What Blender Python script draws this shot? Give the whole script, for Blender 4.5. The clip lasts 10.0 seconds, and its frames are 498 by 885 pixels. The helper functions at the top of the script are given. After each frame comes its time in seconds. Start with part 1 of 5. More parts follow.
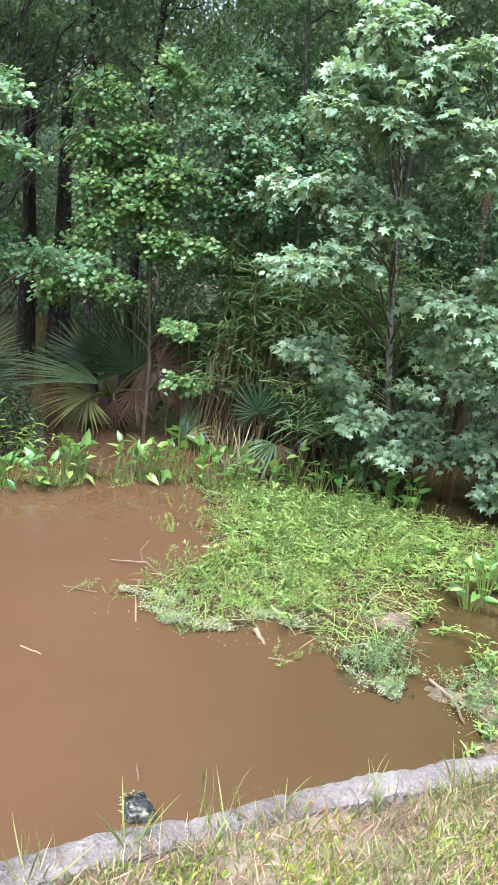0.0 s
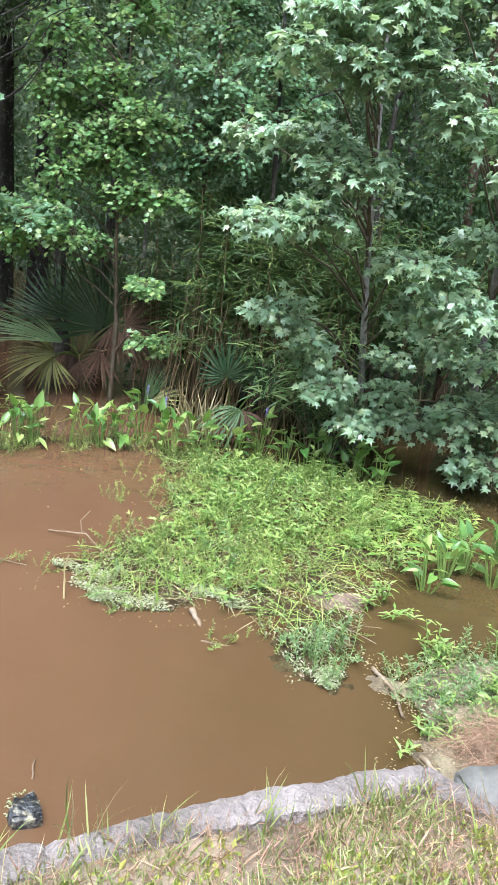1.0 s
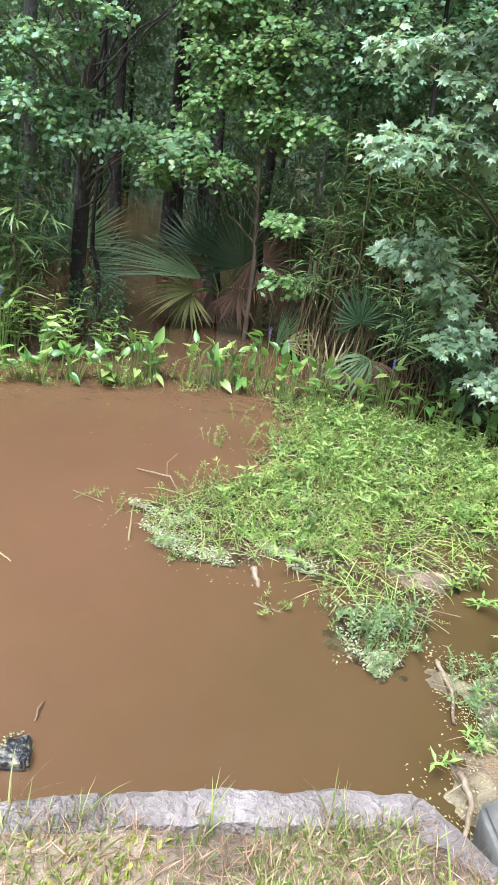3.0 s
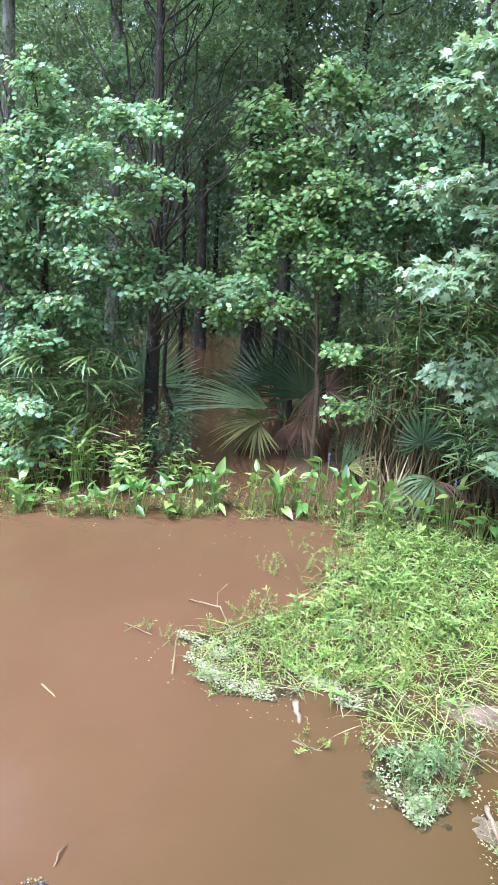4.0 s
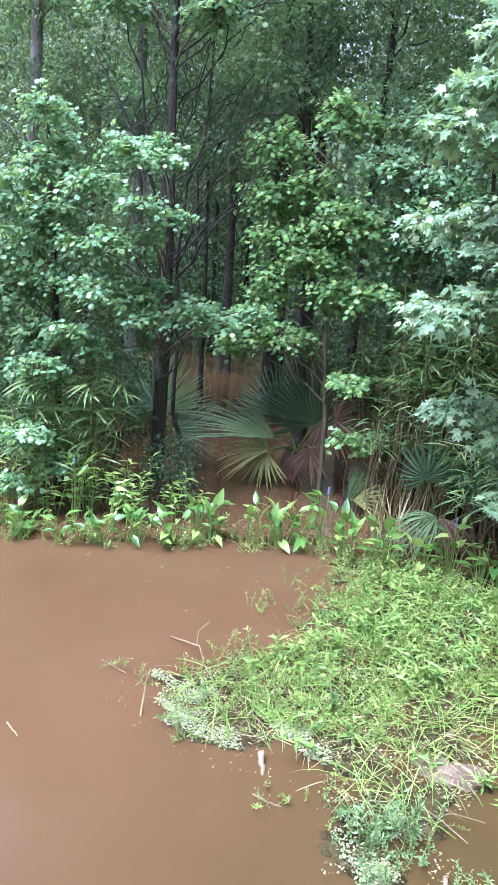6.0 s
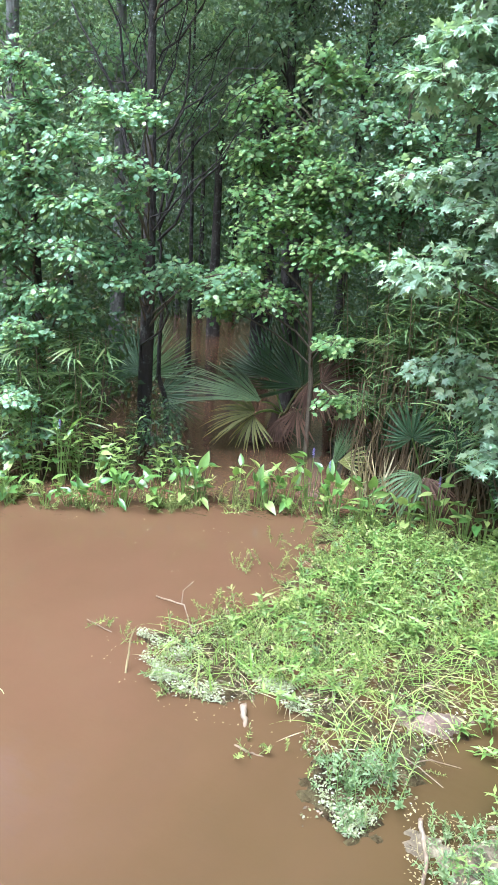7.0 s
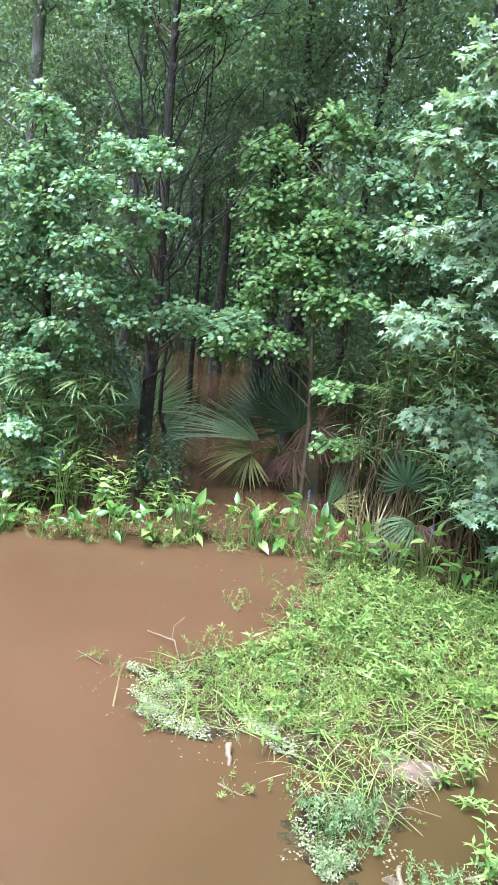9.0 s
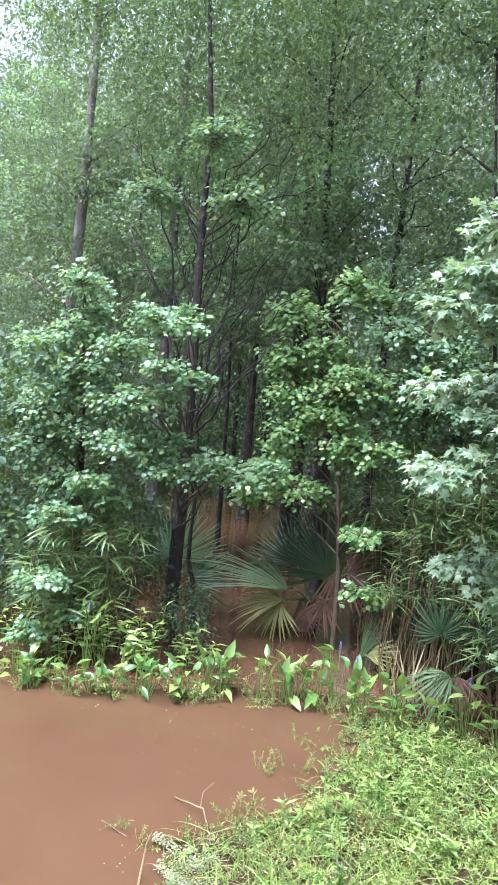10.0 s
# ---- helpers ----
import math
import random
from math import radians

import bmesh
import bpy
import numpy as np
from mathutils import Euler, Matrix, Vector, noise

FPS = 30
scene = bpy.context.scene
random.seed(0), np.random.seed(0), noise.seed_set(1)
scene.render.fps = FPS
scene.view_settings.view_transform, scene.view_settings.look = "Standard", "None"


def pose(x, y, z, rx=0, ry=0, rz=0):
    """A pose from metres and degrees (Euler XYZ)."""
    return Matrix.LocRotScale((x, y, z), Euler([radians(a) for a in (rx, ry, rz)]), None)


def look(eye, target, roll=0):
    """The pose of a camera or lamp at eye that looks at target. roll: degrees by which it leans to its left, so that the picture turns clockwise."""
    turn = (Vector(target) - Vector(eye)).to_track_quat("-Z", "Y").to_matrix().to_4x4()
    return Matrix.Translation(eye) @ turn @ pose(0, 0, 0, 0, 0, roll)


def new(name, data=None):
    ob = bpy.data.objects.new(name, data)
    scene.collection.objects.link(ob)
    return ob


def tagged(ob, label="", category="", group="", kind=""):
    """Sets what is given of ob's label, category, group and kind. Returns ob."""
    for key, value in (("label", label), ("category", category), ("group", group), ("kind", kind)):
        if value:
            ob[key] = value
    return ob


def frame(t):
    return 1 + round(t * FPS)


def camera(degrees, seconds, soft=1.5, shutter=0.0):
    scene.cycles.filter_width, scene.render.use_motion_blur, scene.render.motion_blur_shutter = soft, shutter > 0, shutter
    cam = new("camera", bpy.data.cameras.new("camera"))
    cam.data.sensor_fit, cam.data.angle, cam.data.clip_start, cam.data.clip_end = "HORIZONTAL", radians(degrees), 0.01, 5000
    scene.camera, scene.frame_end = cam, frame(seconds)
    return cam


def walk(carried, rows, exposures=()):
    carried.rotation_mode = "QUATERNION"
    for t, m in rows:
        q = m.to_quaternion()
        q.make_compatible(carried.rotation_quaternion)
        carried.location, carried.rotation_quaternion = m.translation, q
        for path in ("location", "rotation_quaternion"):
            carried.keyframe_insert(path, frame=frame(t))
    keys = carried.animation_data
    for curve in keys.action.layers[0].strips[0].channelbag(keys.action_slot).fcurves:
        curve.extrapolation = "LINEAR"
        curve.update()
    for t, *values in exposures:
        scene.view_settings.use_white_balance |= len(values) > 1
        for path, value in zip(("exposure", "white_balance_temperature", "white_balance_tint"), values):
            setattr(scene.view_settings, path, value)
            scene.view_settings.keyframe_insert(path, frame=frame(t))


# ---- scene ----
cam = camera(37.7, 10.0)
PATH = [
    (0, (0.153, 0.165, 1.927), (0.063, 2.108, 1.464), 6.6),
    (0.5, (0.223, 0.319, 1.932), (0.259, 2.257, 1.439), 8.0),
    (1, (0.424, 0.484, 1.908), (0.355, 2.404, 1.352), 8.1),
    (1.5, (0.507, 0.611, 1.908), (0.369, 2.513, 1.304), 8.6),
    (2, (0.548, 0.708, 1.912), (0.432, 2.605, 1.29), 12.8),
    (2.5, (0.736, 0.854, 1.891), (0.362, 2.68, 1.164), 10.8),
    (3, (0.863, 0.863, 1.929), (0.354, 2.639, 1.162), 8.3),
    (3.2, (0.908, 0.826, 1.948), (0.349, 2.605, 1.226), 7.8),
    (4.3, (1.244, 0.951, 2.066), (0.383, 2.701, 1.623), 2.4),
    (4.5, (1.261, 0.955, 2.091), (0.412, 2.712, 1.651), 2.2),
    (5, (1.244, 0.929, 2.102), (0.416, 2.706, 1.703), 3.3),
    (5.2, (1.268, 0.942, 2.075), (0.428, 2.717, 1.696), 4.1),
    (6.3, (1.432, 1.155, 2.142), (0.503, 2.865, 1.68), 3.3),
    (6.5, (1.448, 1.147, 2.117), (0.532, 2.859, 1.638), 2.9),
    (7, (1.464, 1.141, 2.103), (0.576, 2.856, 1.582), 3.2),
    (7.5, (1.428, 1.138, 2.106), (0.546, 2.848, 1.559), 4.1),
    (8, (1.423, 1.13, 2.099), (0.54, 2.838, 1.55), 5.2),
    (8.5, (1.463, 1.099, 2.145), (0.603, 2.831, 1.633), 6.6),
    (9, (1.497, 1.058, 2.151), (0.599, 2.794, 1.727), 5.9),
    (9.5, (1.521, 1.049, 2.167), (0.55, 2.778, 1.905), 4.6),
    (10, (1.532, 0.992, 2.209), (0.515, 2.713, 2.166), 4.6),
]
EXPOSURES = [(0.0, 1.80, 5500, 5), (3.2, 1.78, 5550, 5), (4.3, 2.08, 5050, 9), (6.5, 2.08, 5000, 9), (7.5, 2.08, 5350, 4), (8.5, 2.06, 5350, 2), (9.5, 2.02, 5100, 8), (10.0, 2.05, 5350, 15)]
walk(cam, [(t, look(eye, target, roll)) for t, eye, target, roll in PATH], EXPOSURES)

# ---- world and light: bright overcast, open over the bank ----
world = bpy.data.worlds.new("sky")
scene.world = world
world.use_nodes = True
wn = world.node_tree
sky = wn.nodes.new("ShaderNodeTexSky")
sky.sky_type = "NISHITA"
sky.sun_disc = False
sky.sun_elevation = radians(69.7)
sky.sun_rotation = radians(200)
sky.air_density, sky.dust_density, sky.ozone_density = 1.0, 7.0, 1.0
cloud = wn.nodes.new("ShaderNodeHueSaturation")
cloud.inputs["Saturation"].default_value = 0.35
wn.links.new(sky.outputs[0], cloud.inputs["Color"])
wn.links.new(cloud.outputs[0], wn.nodes["Background"].inputs[0])
wn.nodes["Background"].inputs[1].default_value = 0.125
sun = new("sun", bpy.data.lights.new("sun", "SUN"))
sun.data.energy, sun.data.angle, sun.data.color = 2.1, radians(40), (1.0, 0.98, 0.95)
sun.matrix_world = look((-2.2, -4.7, 14.0), (0, 0, 0))


# ---- material helpers ----
def nodes_of(name):
    m = bpy.data.materials.new(name)
    m.use_nodes = True
    t = m.node_tree
    return m, t, t.nodes["Principled BSDF"], t.nodes["Material Output"]


def ramp(t, source, stops):
    r = t.nodes.new("ShaderNodeValToRGB")
    while len(r.color_ramp.elements) < len(stops):
        r.color_ramp.elements.new(0.5)
    for e, (p, c) in zip(r.color_ramp.elements, stops):
        e.position, e.color = p, (*c, 1)
    t.links.new(source, r.inputs[0])
    return r.outputs[0]


def noise_of(t, scale, detail=4.0, stretch=None, rough=0.55):
    c = t.nodes.new("ShaderNodeTexCoord")
    n = t.nodes.new("ShaderNodeTexNoise")
    n.inputs["Scale"].default_value, n.inputs["Detail"].default_value, n.inputs["Roughness"].default_value = scale, detail, rough
    src = c.outputs["Object"]
    if stretch:
        mp = t.nodes.new("ShaderNodeMapping")
        mp.inputs["Scale"].default_value = stretch
        t.links.new(src, mp.inputs[0])
        src = mp.outputs[0]
    t.links.new(src, n.inputs["Vector"])
    return n.outputs["Fac"]


def mix(t, fac, a, b, mode="MIX"):
    n = t.nodes.new("ShaderNodeMix")
    n.data_type, n.blend_type = "RGBA", mode
    for sock, val in ((n.inputs[0], fac), (n.inputs[6], a), (n.inputs[7], b)):
        if isinstance(val, (int, float)):
            sock.default_value = val
        elif isinstance(val, tuple):
            sock.default_value = (*val, 1)
        else:
            t.links.new(val, sock)
    return n.outputs[2]


def bump(t, bsdf, height, strength, distance):
    b = t.nodes.new("ShaderNodeBump")
    b.inputs["Strength"].default_value, b.inputs["Distance"].default_value = strength, distance
    t.links.new(height, b.inputs["Height"])
    t.links.new(b.outputs[0], bsdf.inputs["Normal"])


def leaf_mat(name, stops, rough=0.4, through_light=0.3, single=False, patch=6.0, spec=0.55):
    """Leaf tissue: colour differs from leaf to leaf, veined and blotched, lets some light through."""
    m, t, b, out = nodes_of(name)
    rnd = t.nodes.new("ShaderNodeObjectInfo").outputs["Random"] if single else t.nodes.new("ShaderNodeNewGeometry").outputs["Random Per Island"]
    col = ramp(t, rnd, stops)
    col = mix(t, 0.55, col, ramp(t, noise_of(t, patch, 2), [(0.3, (0.5, 0.5, 0.5)), (0.7, (1.0, 1.0, 1.0))]), "MULTIPLY")
    col = mix(t, 0.35, col, ramp(t, noise_of(t, 90, 3), [(0.3, (0.65, 0.65, 0.6)), (0.7, (1.0, 1.0, 1.0))]), "MULTIPLY")
    t.links.new(col, b.inputs["Base Color"])
    b.inputs["Roughness"].default_value = rough
    b.inputs["Specular IOR Level"].default_value = spec
    tr = t.nodes.new("ShaderNodeBsdfTranslucent")
    t.links.new(mix(t, 0.5, col, (0.30, 0.42, 0.06)), tr.inputs[0])
    mx = t.nodes.new("ShaderNodeMixShader")
    mx.inputs[0].default_value = through_light
    t.links.new(b.outputs[0], mx.inputs[1])
    t.links.new(tr.outputs[0], mx.inputs[2])
    t.links.new(mx.outputs[0], out.inputs["Surface"])
    return m


def solid_mat(name, stops, scale, rough=0.8, stretch=None, fine=60.0, relief=0.5, depth=0.01, spec=0.4, per_object=0.0, lichen=0.0):
    """Bark, stone, soil: blotches, fine grain, relief."""
    m, t, b, out = nodes_of(name)
    big = noise_of(t, scale, 6, stretch)
    small = noise_of(t, fine, 4, stretch)
    col = ramp(t, big, stops)
    col = mix(t, 0.5, col, ramp(t, small, [(0.3, (0.55, 0.55, 0.55)), (0.65, (1.0, 1.0, 1.0))]), "MULTIPLY")
    if lichen:
        spots = ramp(t, noise_of(t, 11, 5, None, 0.7), [(0.55, (0.0, 0.0, 0.0)), (0.66, (lichen, lichen, lichen))])
        col = mix(t, spots, col, (0.30, 0.31, 0.27))
    if per_object:
        rnd = t.nodes.new("ShaderNodeObjectInfo").outputs["Random"]
        col = mix(t, per_object, col, ramp(t, rnd, [(0.0, (0.6, 0.58, 0.55)), (1.0, (1.0, 1.0, 1.0))]), "MULTIPLY")
    t.links.new(col, b.inputs["Base Color"])
    b.inputs["Roughness"].default_value = rough
    b.inputs["Specular IOR Level"].default_value = spec
    bump(t, b, small, relief, depth)
    return m


# leaves
GUM = leaf_mat("sweetgum_leaf", [(0.0, (0.23, 0.35, 0.22)), (0.5, (0.33, 0.47, 0.30)), (1.0, (0.48, 0.58, 0.33))], 0.3, 0.42, spec=0.8)
GUM_SINGLE = leaf_mat("sweetgum_single_leaf", [(0.0, (0.23, 0.35, 0.22)), (0.5, (0.33, 0.47, 0.30)), (1.0, (0.48, 0.58, 0.33))], 0.3, 0.42, single=True, spec=0.8)
LIME = leaf_mat("young_maple_leaf", [(0.0, (0.21, 0.39, 0.17)), (0.6, (0.33, 0.54, 0.21)), (1.0, (0.53, 0.66, 0.24))], 0.35, 0.48, spec=0.65)
EDGE = leaf_mat("edge_tree_leaf", [(0.0, (0.18, 0.34, 0.19)), (0.6, (0.28, 0.47, 0.27)), (1.0, (0.47, 0.60, 0.26))], 0.33, 0.48, spec=0.65)
# dark understory greens, lowered further to carry the wood's shade
DARK = leaf_mat("shade_dark_understory_leaf", [(0.0, (0.035, 0.075, 0.04)), (0.6, (0.065, 0.12, 0.058)), (1.0, (0.12, 0.18, 0.06))], 0.5, 0.25, spec=0.3)
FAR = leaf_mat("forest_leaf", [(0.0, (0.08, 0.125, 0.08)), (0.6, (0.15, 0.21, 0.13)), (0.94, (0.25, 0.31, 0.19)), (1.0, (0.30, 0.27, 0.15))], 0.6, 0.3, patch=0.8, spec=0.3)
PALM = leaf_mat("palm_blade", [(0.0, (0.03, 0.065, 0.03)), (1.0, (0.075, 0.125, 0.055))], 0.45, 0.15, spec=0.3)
# paler copy of the palm blade; the light on it is in the colour
PALM_PALE = leaf_mat("pale_lit_palm_blade", [(0.0, (0.07, 0.125, 0.05)), (1.0, (0.155, 0.22, 0.10))], 0.45, 0.2, spec=0.35)
PALM_DEAD = leaf_mat("dead_palm_blade", [(0.0, (0.07, 0.036, 0.026)), (0.6, (0.14, 0.08, 0.056)), (1.0, (0.28, 0.20, 0.15))], 0.75, 0.08, spec=0.2)
PALM_YELLOW = leaf_mat("yellowing_palm_blade", [(0.0, (0.16, 0.17, 0.04)), (1.0, (0.34, 0.33, 0.09))], 0.5, 0.25)
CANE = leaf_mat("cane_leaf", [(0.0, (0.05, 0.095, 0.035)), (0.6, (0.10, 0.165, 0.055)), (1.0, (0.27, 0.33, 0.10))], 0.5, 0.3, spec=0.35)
CROWN = leaf_mat("crown_leaf", [(0.0, (0.09, 0.16, 0.09)), (0.6, (0.16, 0.25, 0.14)), (1.0, (0.28, 0.37, 0.19))], 0.4, 0.35, patch=1.2)
# darker copy of the edge leaf greens, with shade put into the colour
SHADE = leaf_mat("shade_tinted_shrub_leaf", [(0.0, (0.05, 0.10, 0.05)), (0.6, (0.09, 0.16, 0.075)), (1.0, (0.16, 0.24, 0.09))], 0.42, 0.3, patch=2.5, spec=0.4)
# brighter copy of the cane leaf for low cane, lit by its colour
CANE_LIT = leaf_mat("lit_cane_leaf", [(0.0, (0.09, 0.16, 0.05)), (0.6, (0.17, 0.27, 0.09)), (1.0, (0.33, 0.40, 0.15))], 0.45, 0.35)
PICKEREL = leaf_mat("pickerelweed_leaf", [(0.0, (0.08, 0.19, 0.05)), (0.6, (0.18, 0.32, 0.07)), (1.0, (0.42, 0.50, 0.16))], 0.3, 0.35, single=True, patch=20)
SMART = leaf_mat("smartweed_leaf", [(0.0, (0.10, 0.20, 0.045)), (0.6, (0.19, 0.32, 0.07)), (1.0, (0.34, 0.44, 0.12))], 0.4, 0.32, patch=8)
WEED_BLUE = leaf_mat("bluish_weed_leaf", [(0.0, (0.10, 0.18, 0.06)), (0.6, (0.20, 0.29, 0.12)), (1.0, (0.34, 0.41, 0.20))], 0.45, 0.25, patch=3)
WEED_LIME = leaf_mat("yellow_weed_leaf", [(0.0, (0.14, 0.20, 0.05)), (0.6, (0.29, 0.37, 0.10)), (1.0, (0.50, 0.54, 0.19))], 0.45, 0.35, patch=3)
STALK = leaf_mat("green_stalk", [(0.0, (0.16, 0.28, 0.06)), (1.0, (0.28, 0.38, 0.10))], 0.45, 0.15)
WEED = leaf_mat("water_weed_leaf", [(0.0, (0.09, 0.13, 0.025)), (0.5, (0.24, 0.31, 0.065)), (0.9, (0.42, 0.46, 0.13)), (1.0, (0.55, 0.48, 0.25))], 0.45, 0.2, patch=2.5)
SEDGE = leaf_mat("sedge_blade", [(0.0, (0.20, 0.36, 0.06)), (0.7, (0.32, 0.46, 0.09)), (1.0, (0.5, 0.5, 0.18))], 0.5, 0.35)
STRAW = leaf_mat("dry_stem", [(0.0, (0.22, 0.16, 0.07)), (0.7, (0.37, 0.29, 0.14)), (1.0, (0.5, 0.42, 0.26))], 0.7, 0.1)
LAWN = leaf_mat("lawn_blade", [(0.0, (0.13, 0.17, 0.04)), (0.55, (0.25, 0.29, 0.075)), (0.8, (0.36, 0.33, 0.13)), (1.0, (0.46, 0.36, 0.24))], 0.6, 0.25)
CLOVER = leaf_mat("creeping_weed_leaf", [(0.0, (0.20, 0.24, 0.04)), (0.6, (0.36, 0.38, 0.07)), (1.0, (0.5, 0.48, 0.12))], 0.5, 0.3)
PINE = leaf_mat("pine_needle", [(0.0, (0.20, 0.10, 0.06)), (0.6, (0.34, 0.19, 0.12)), (1.0, (0.5, 0.33, 0.22))], 0.7, 0.05)
VIOLET = leaf_mat("violet_petal", [(0.0, (0.22, 0.16, 0.5)), (1.0, (0.42, 0.34, 0.75))], 0.6, 0.2)
# bark and ground
BARK = solid_mat("dark_bark", [(0.25, (0.016, 0.013, 0.011)), (0.55, (0.042, 0.033, 0.028)), (0.8, (0.12, 0.10, 0.088))], 6, 0.85, (1, 1, 0.25), 35, 1.0, 0.03, lichen=0.35)
GREY_BARK = solid_mat("grey_bark", [(0.3, (0.10, 0.09, 0.08)), (0.55, (0.22, 0.2, 0.19)), (0.75, (0.42, 0.41, 0.40))], 5, 0.85, (1, 1, 0.5), 30, 1.0, 0.03, lichen=0.7)
BROWN_BARK = solid_mat("brown_bark", [(0.3, (0.07, 0.042, 0.03)), (0.6, (0.15, 0.095, 0.07)), (0.8, (0.24, 0.17, 0.13))], 5, 0.85, (1, 1, 0.3), 30, 0.8, 0.02)
TWIG = solid_mat("twig_bark", [(0.3, (0.07, 0.055, 0.035)), (0.7, (0.17, 0.13, 0.09))], 9, 0.8, None, 60, 0.4, 0.004)
CULM = solid_mat("cane_culm", [(0.3, (0.10, 0.065, 0.035)), (0.7, (0.27, 0.20, 0.11))], 5, 0.5, (1, 1, 0.4), 50, 0.2, 0.003)
SOIL = solid_mat("bank_soil", [(0.3, (0.10, 0.07, 0.05)), (0.5, (0.20, 0.15, 0.10)), (0.7, (0.28, 0.21, 0.16))], 3.5, 0.95, None, 45, 0.9, 0.02)
CONCRETE = solid_mat("weathered_concrete", [(0.28, (0.09, 0.072, 0.062)), (0.42, (0.17, 0.14, 0.128)), (0.58, (0.215, 0.178, 0.168)), (0.75, (0.35, 0.30, 0.285))], 5.0, 0.9, None, 45, 1.0, 0.03, per_object=0.5)
SLAB = solid_mat("smooth_slab", [(0.3, (0.085, 0.078, 0.072)), (0.6, (0.14, 0.13, 0.12)), (0.75, (0.21, 0.195, 0.185))], 6.0, 0.7, None, 60, 0.25, 0.005)
WET_ROCK = solid_mat("dark_wet_rock", [(0.38, (0.018, 0.018, 0.02)), (0.52, (0.04, 0.038, 0.042)), (0.62, (0.26, 0.23, 0.16))], 22, 0.3, None, 50, 0.9, 0.02, spec=0.6)
LITTER = solid_mat("floating_litter", [(0.3, (0.032, 0.020, 0.009)), (0.48, (0.06, 0.042, 0.018)), (0.62, (0.10, 0.078, 0.034)), (0.75, (0.16, 0.115, 0.07))], 14, 0.9, None, 90, 1.0, 0.03, spec=0.12)
DEBRIS = solid_mat("shore_debris", [(0.3, (0.07, 0.05, 0.03)), (0.5, (0.17, 0.13, 0.08)), (0.7, (0.30, 0.25, 0.165))], 9, 0.9, None, 80, 1.0, 0.02)
CRUMB = leaf_mat("rotten_crumb", [(0.0, (0.07, 0.045, 0.025)), (0.6, (0.16, 0.11, 0.065)), (1.0, (0.30, 0.22, 0.15))], 0.8, 0.05)
ALGAE = leaf_mat("algae_crumb", [(0.0, (0.17, 0.18, 0.07)), (0.6, (0.30, 0.31, 0.16)), (1.0, (0.5, 0.5, 0.36))], 0.7, 0.1)
RAFT = solid_mat("needle_raft", [(0.3, (0.10, 0.062, 0.045)), (0.7, (0.20, 0.135, 0.105))], 12, 0.9, None, 90, 0.9, 0.01)
DRIFT = solid_mat("pale_driftwood", [(0.3, (0.10, 0.06, 0.035)), (0.55, (0.20, 0.14, 0.09)), (0.75, (0.32, 0.26, 0.20))], 6, 0.7, None, 50, 0.6, 0.006)


def water_mat():
    m, t, b, out = nodes_of("muddy_water")
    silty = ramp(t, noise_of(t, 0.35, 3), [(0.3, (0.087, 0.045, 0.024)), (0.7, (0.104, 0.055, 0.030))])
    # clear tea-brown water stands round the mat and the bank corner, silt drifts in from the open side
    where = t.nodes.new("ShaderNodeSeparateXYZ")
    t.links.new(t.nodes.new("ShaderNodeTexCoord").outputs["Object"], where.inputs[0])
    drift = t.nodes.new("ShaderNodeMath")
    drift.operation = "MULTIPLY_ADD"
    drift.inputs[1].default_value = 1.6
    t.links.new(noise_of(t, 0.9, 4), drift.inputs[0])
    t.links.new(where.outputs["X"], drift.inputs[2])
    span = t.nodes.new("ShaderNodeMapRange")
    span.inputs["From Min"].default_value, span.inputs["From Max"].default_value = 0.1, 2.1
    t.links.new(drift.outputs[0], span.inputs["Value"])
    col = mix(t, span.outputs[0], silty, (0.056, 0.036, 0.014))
    col = mix(t, 0.6, col, ramp(t, noise_of(t, 1.7, 5, (1, 0.5, 1)), [(0.3, (0.84, 0.84, 0.84)), (0.65, (1.0, 1.0, 1.0))]), "MULTIPLY")
    t.links.new(col, b.inputs["Base Color"])
    b.inputs["Roughness"].default_value, b.inputs["IOR"].default_value = 0.025, 1.33
    h = t.nodes.new("ShaderNodeMath")
    h.operation = "ADD"
    t.links.new(noise_of(t, 2.2, 2, (1, 1.6, 1)), h.inputs[0])
    fine = t.nodes.new("ShaderNodeMath")
    fine.operation = "MULTIPLY"
    fine.inputs[1].default_value = 0.16
    t.links.new(noise_of(t, 17, 2, (1, 1.8, 1)), fine.inputs[0])
    t.links.new(fine.outputs[0], h.inputs[1])
    bump(t, b, h.outputs[0], 0.25, 0.02)
    return m


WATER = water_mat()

# ---- mesh helpers ----
rng = np.random.default_rng(7)
frng = random.Random(5)


def mesh_of(name, chunks, material, smooth=False):
    """chunks: (vertices (n, 3), faces (k, 3 or 4)) arrays, joined into one mesh."""
    vs, loops, sizes, base = [], [], [], 0
    for v, f in chunks:
        vs.append(v), loops.append((f + base).ravel()), sizes.append(np.full(len(f), f.shape[1]))
        base += len(v)
    v, lo, si = np.concatenate(vs), np.concatenate(loops), np.concatenate(sizes)
    me = bpy.data.meshes.new(name)
    me.vertices.add(len(v))
    me.vertices.foreach_set("co", v.astype(np.float32).ravel())
    me.loops.add(len(lo))
    me.loops.foreach_set("vertex_index", lo.astype(np.int32))
    me.polygons.add(len(si))
    me.polygons.foreach_set("loop_start", (np.cumsum(si) - si).astype(np.int32))
    me.polygons.foreach_set("use_smooth", np.full(len(si), smooth))
    me.update(calc_edges=True)
    me.materials.append(material)
    return me


def part(name, me, parent, label=""):
    ob = new(name, me)
    ob.parent = parent
    return tagged(ob, label)


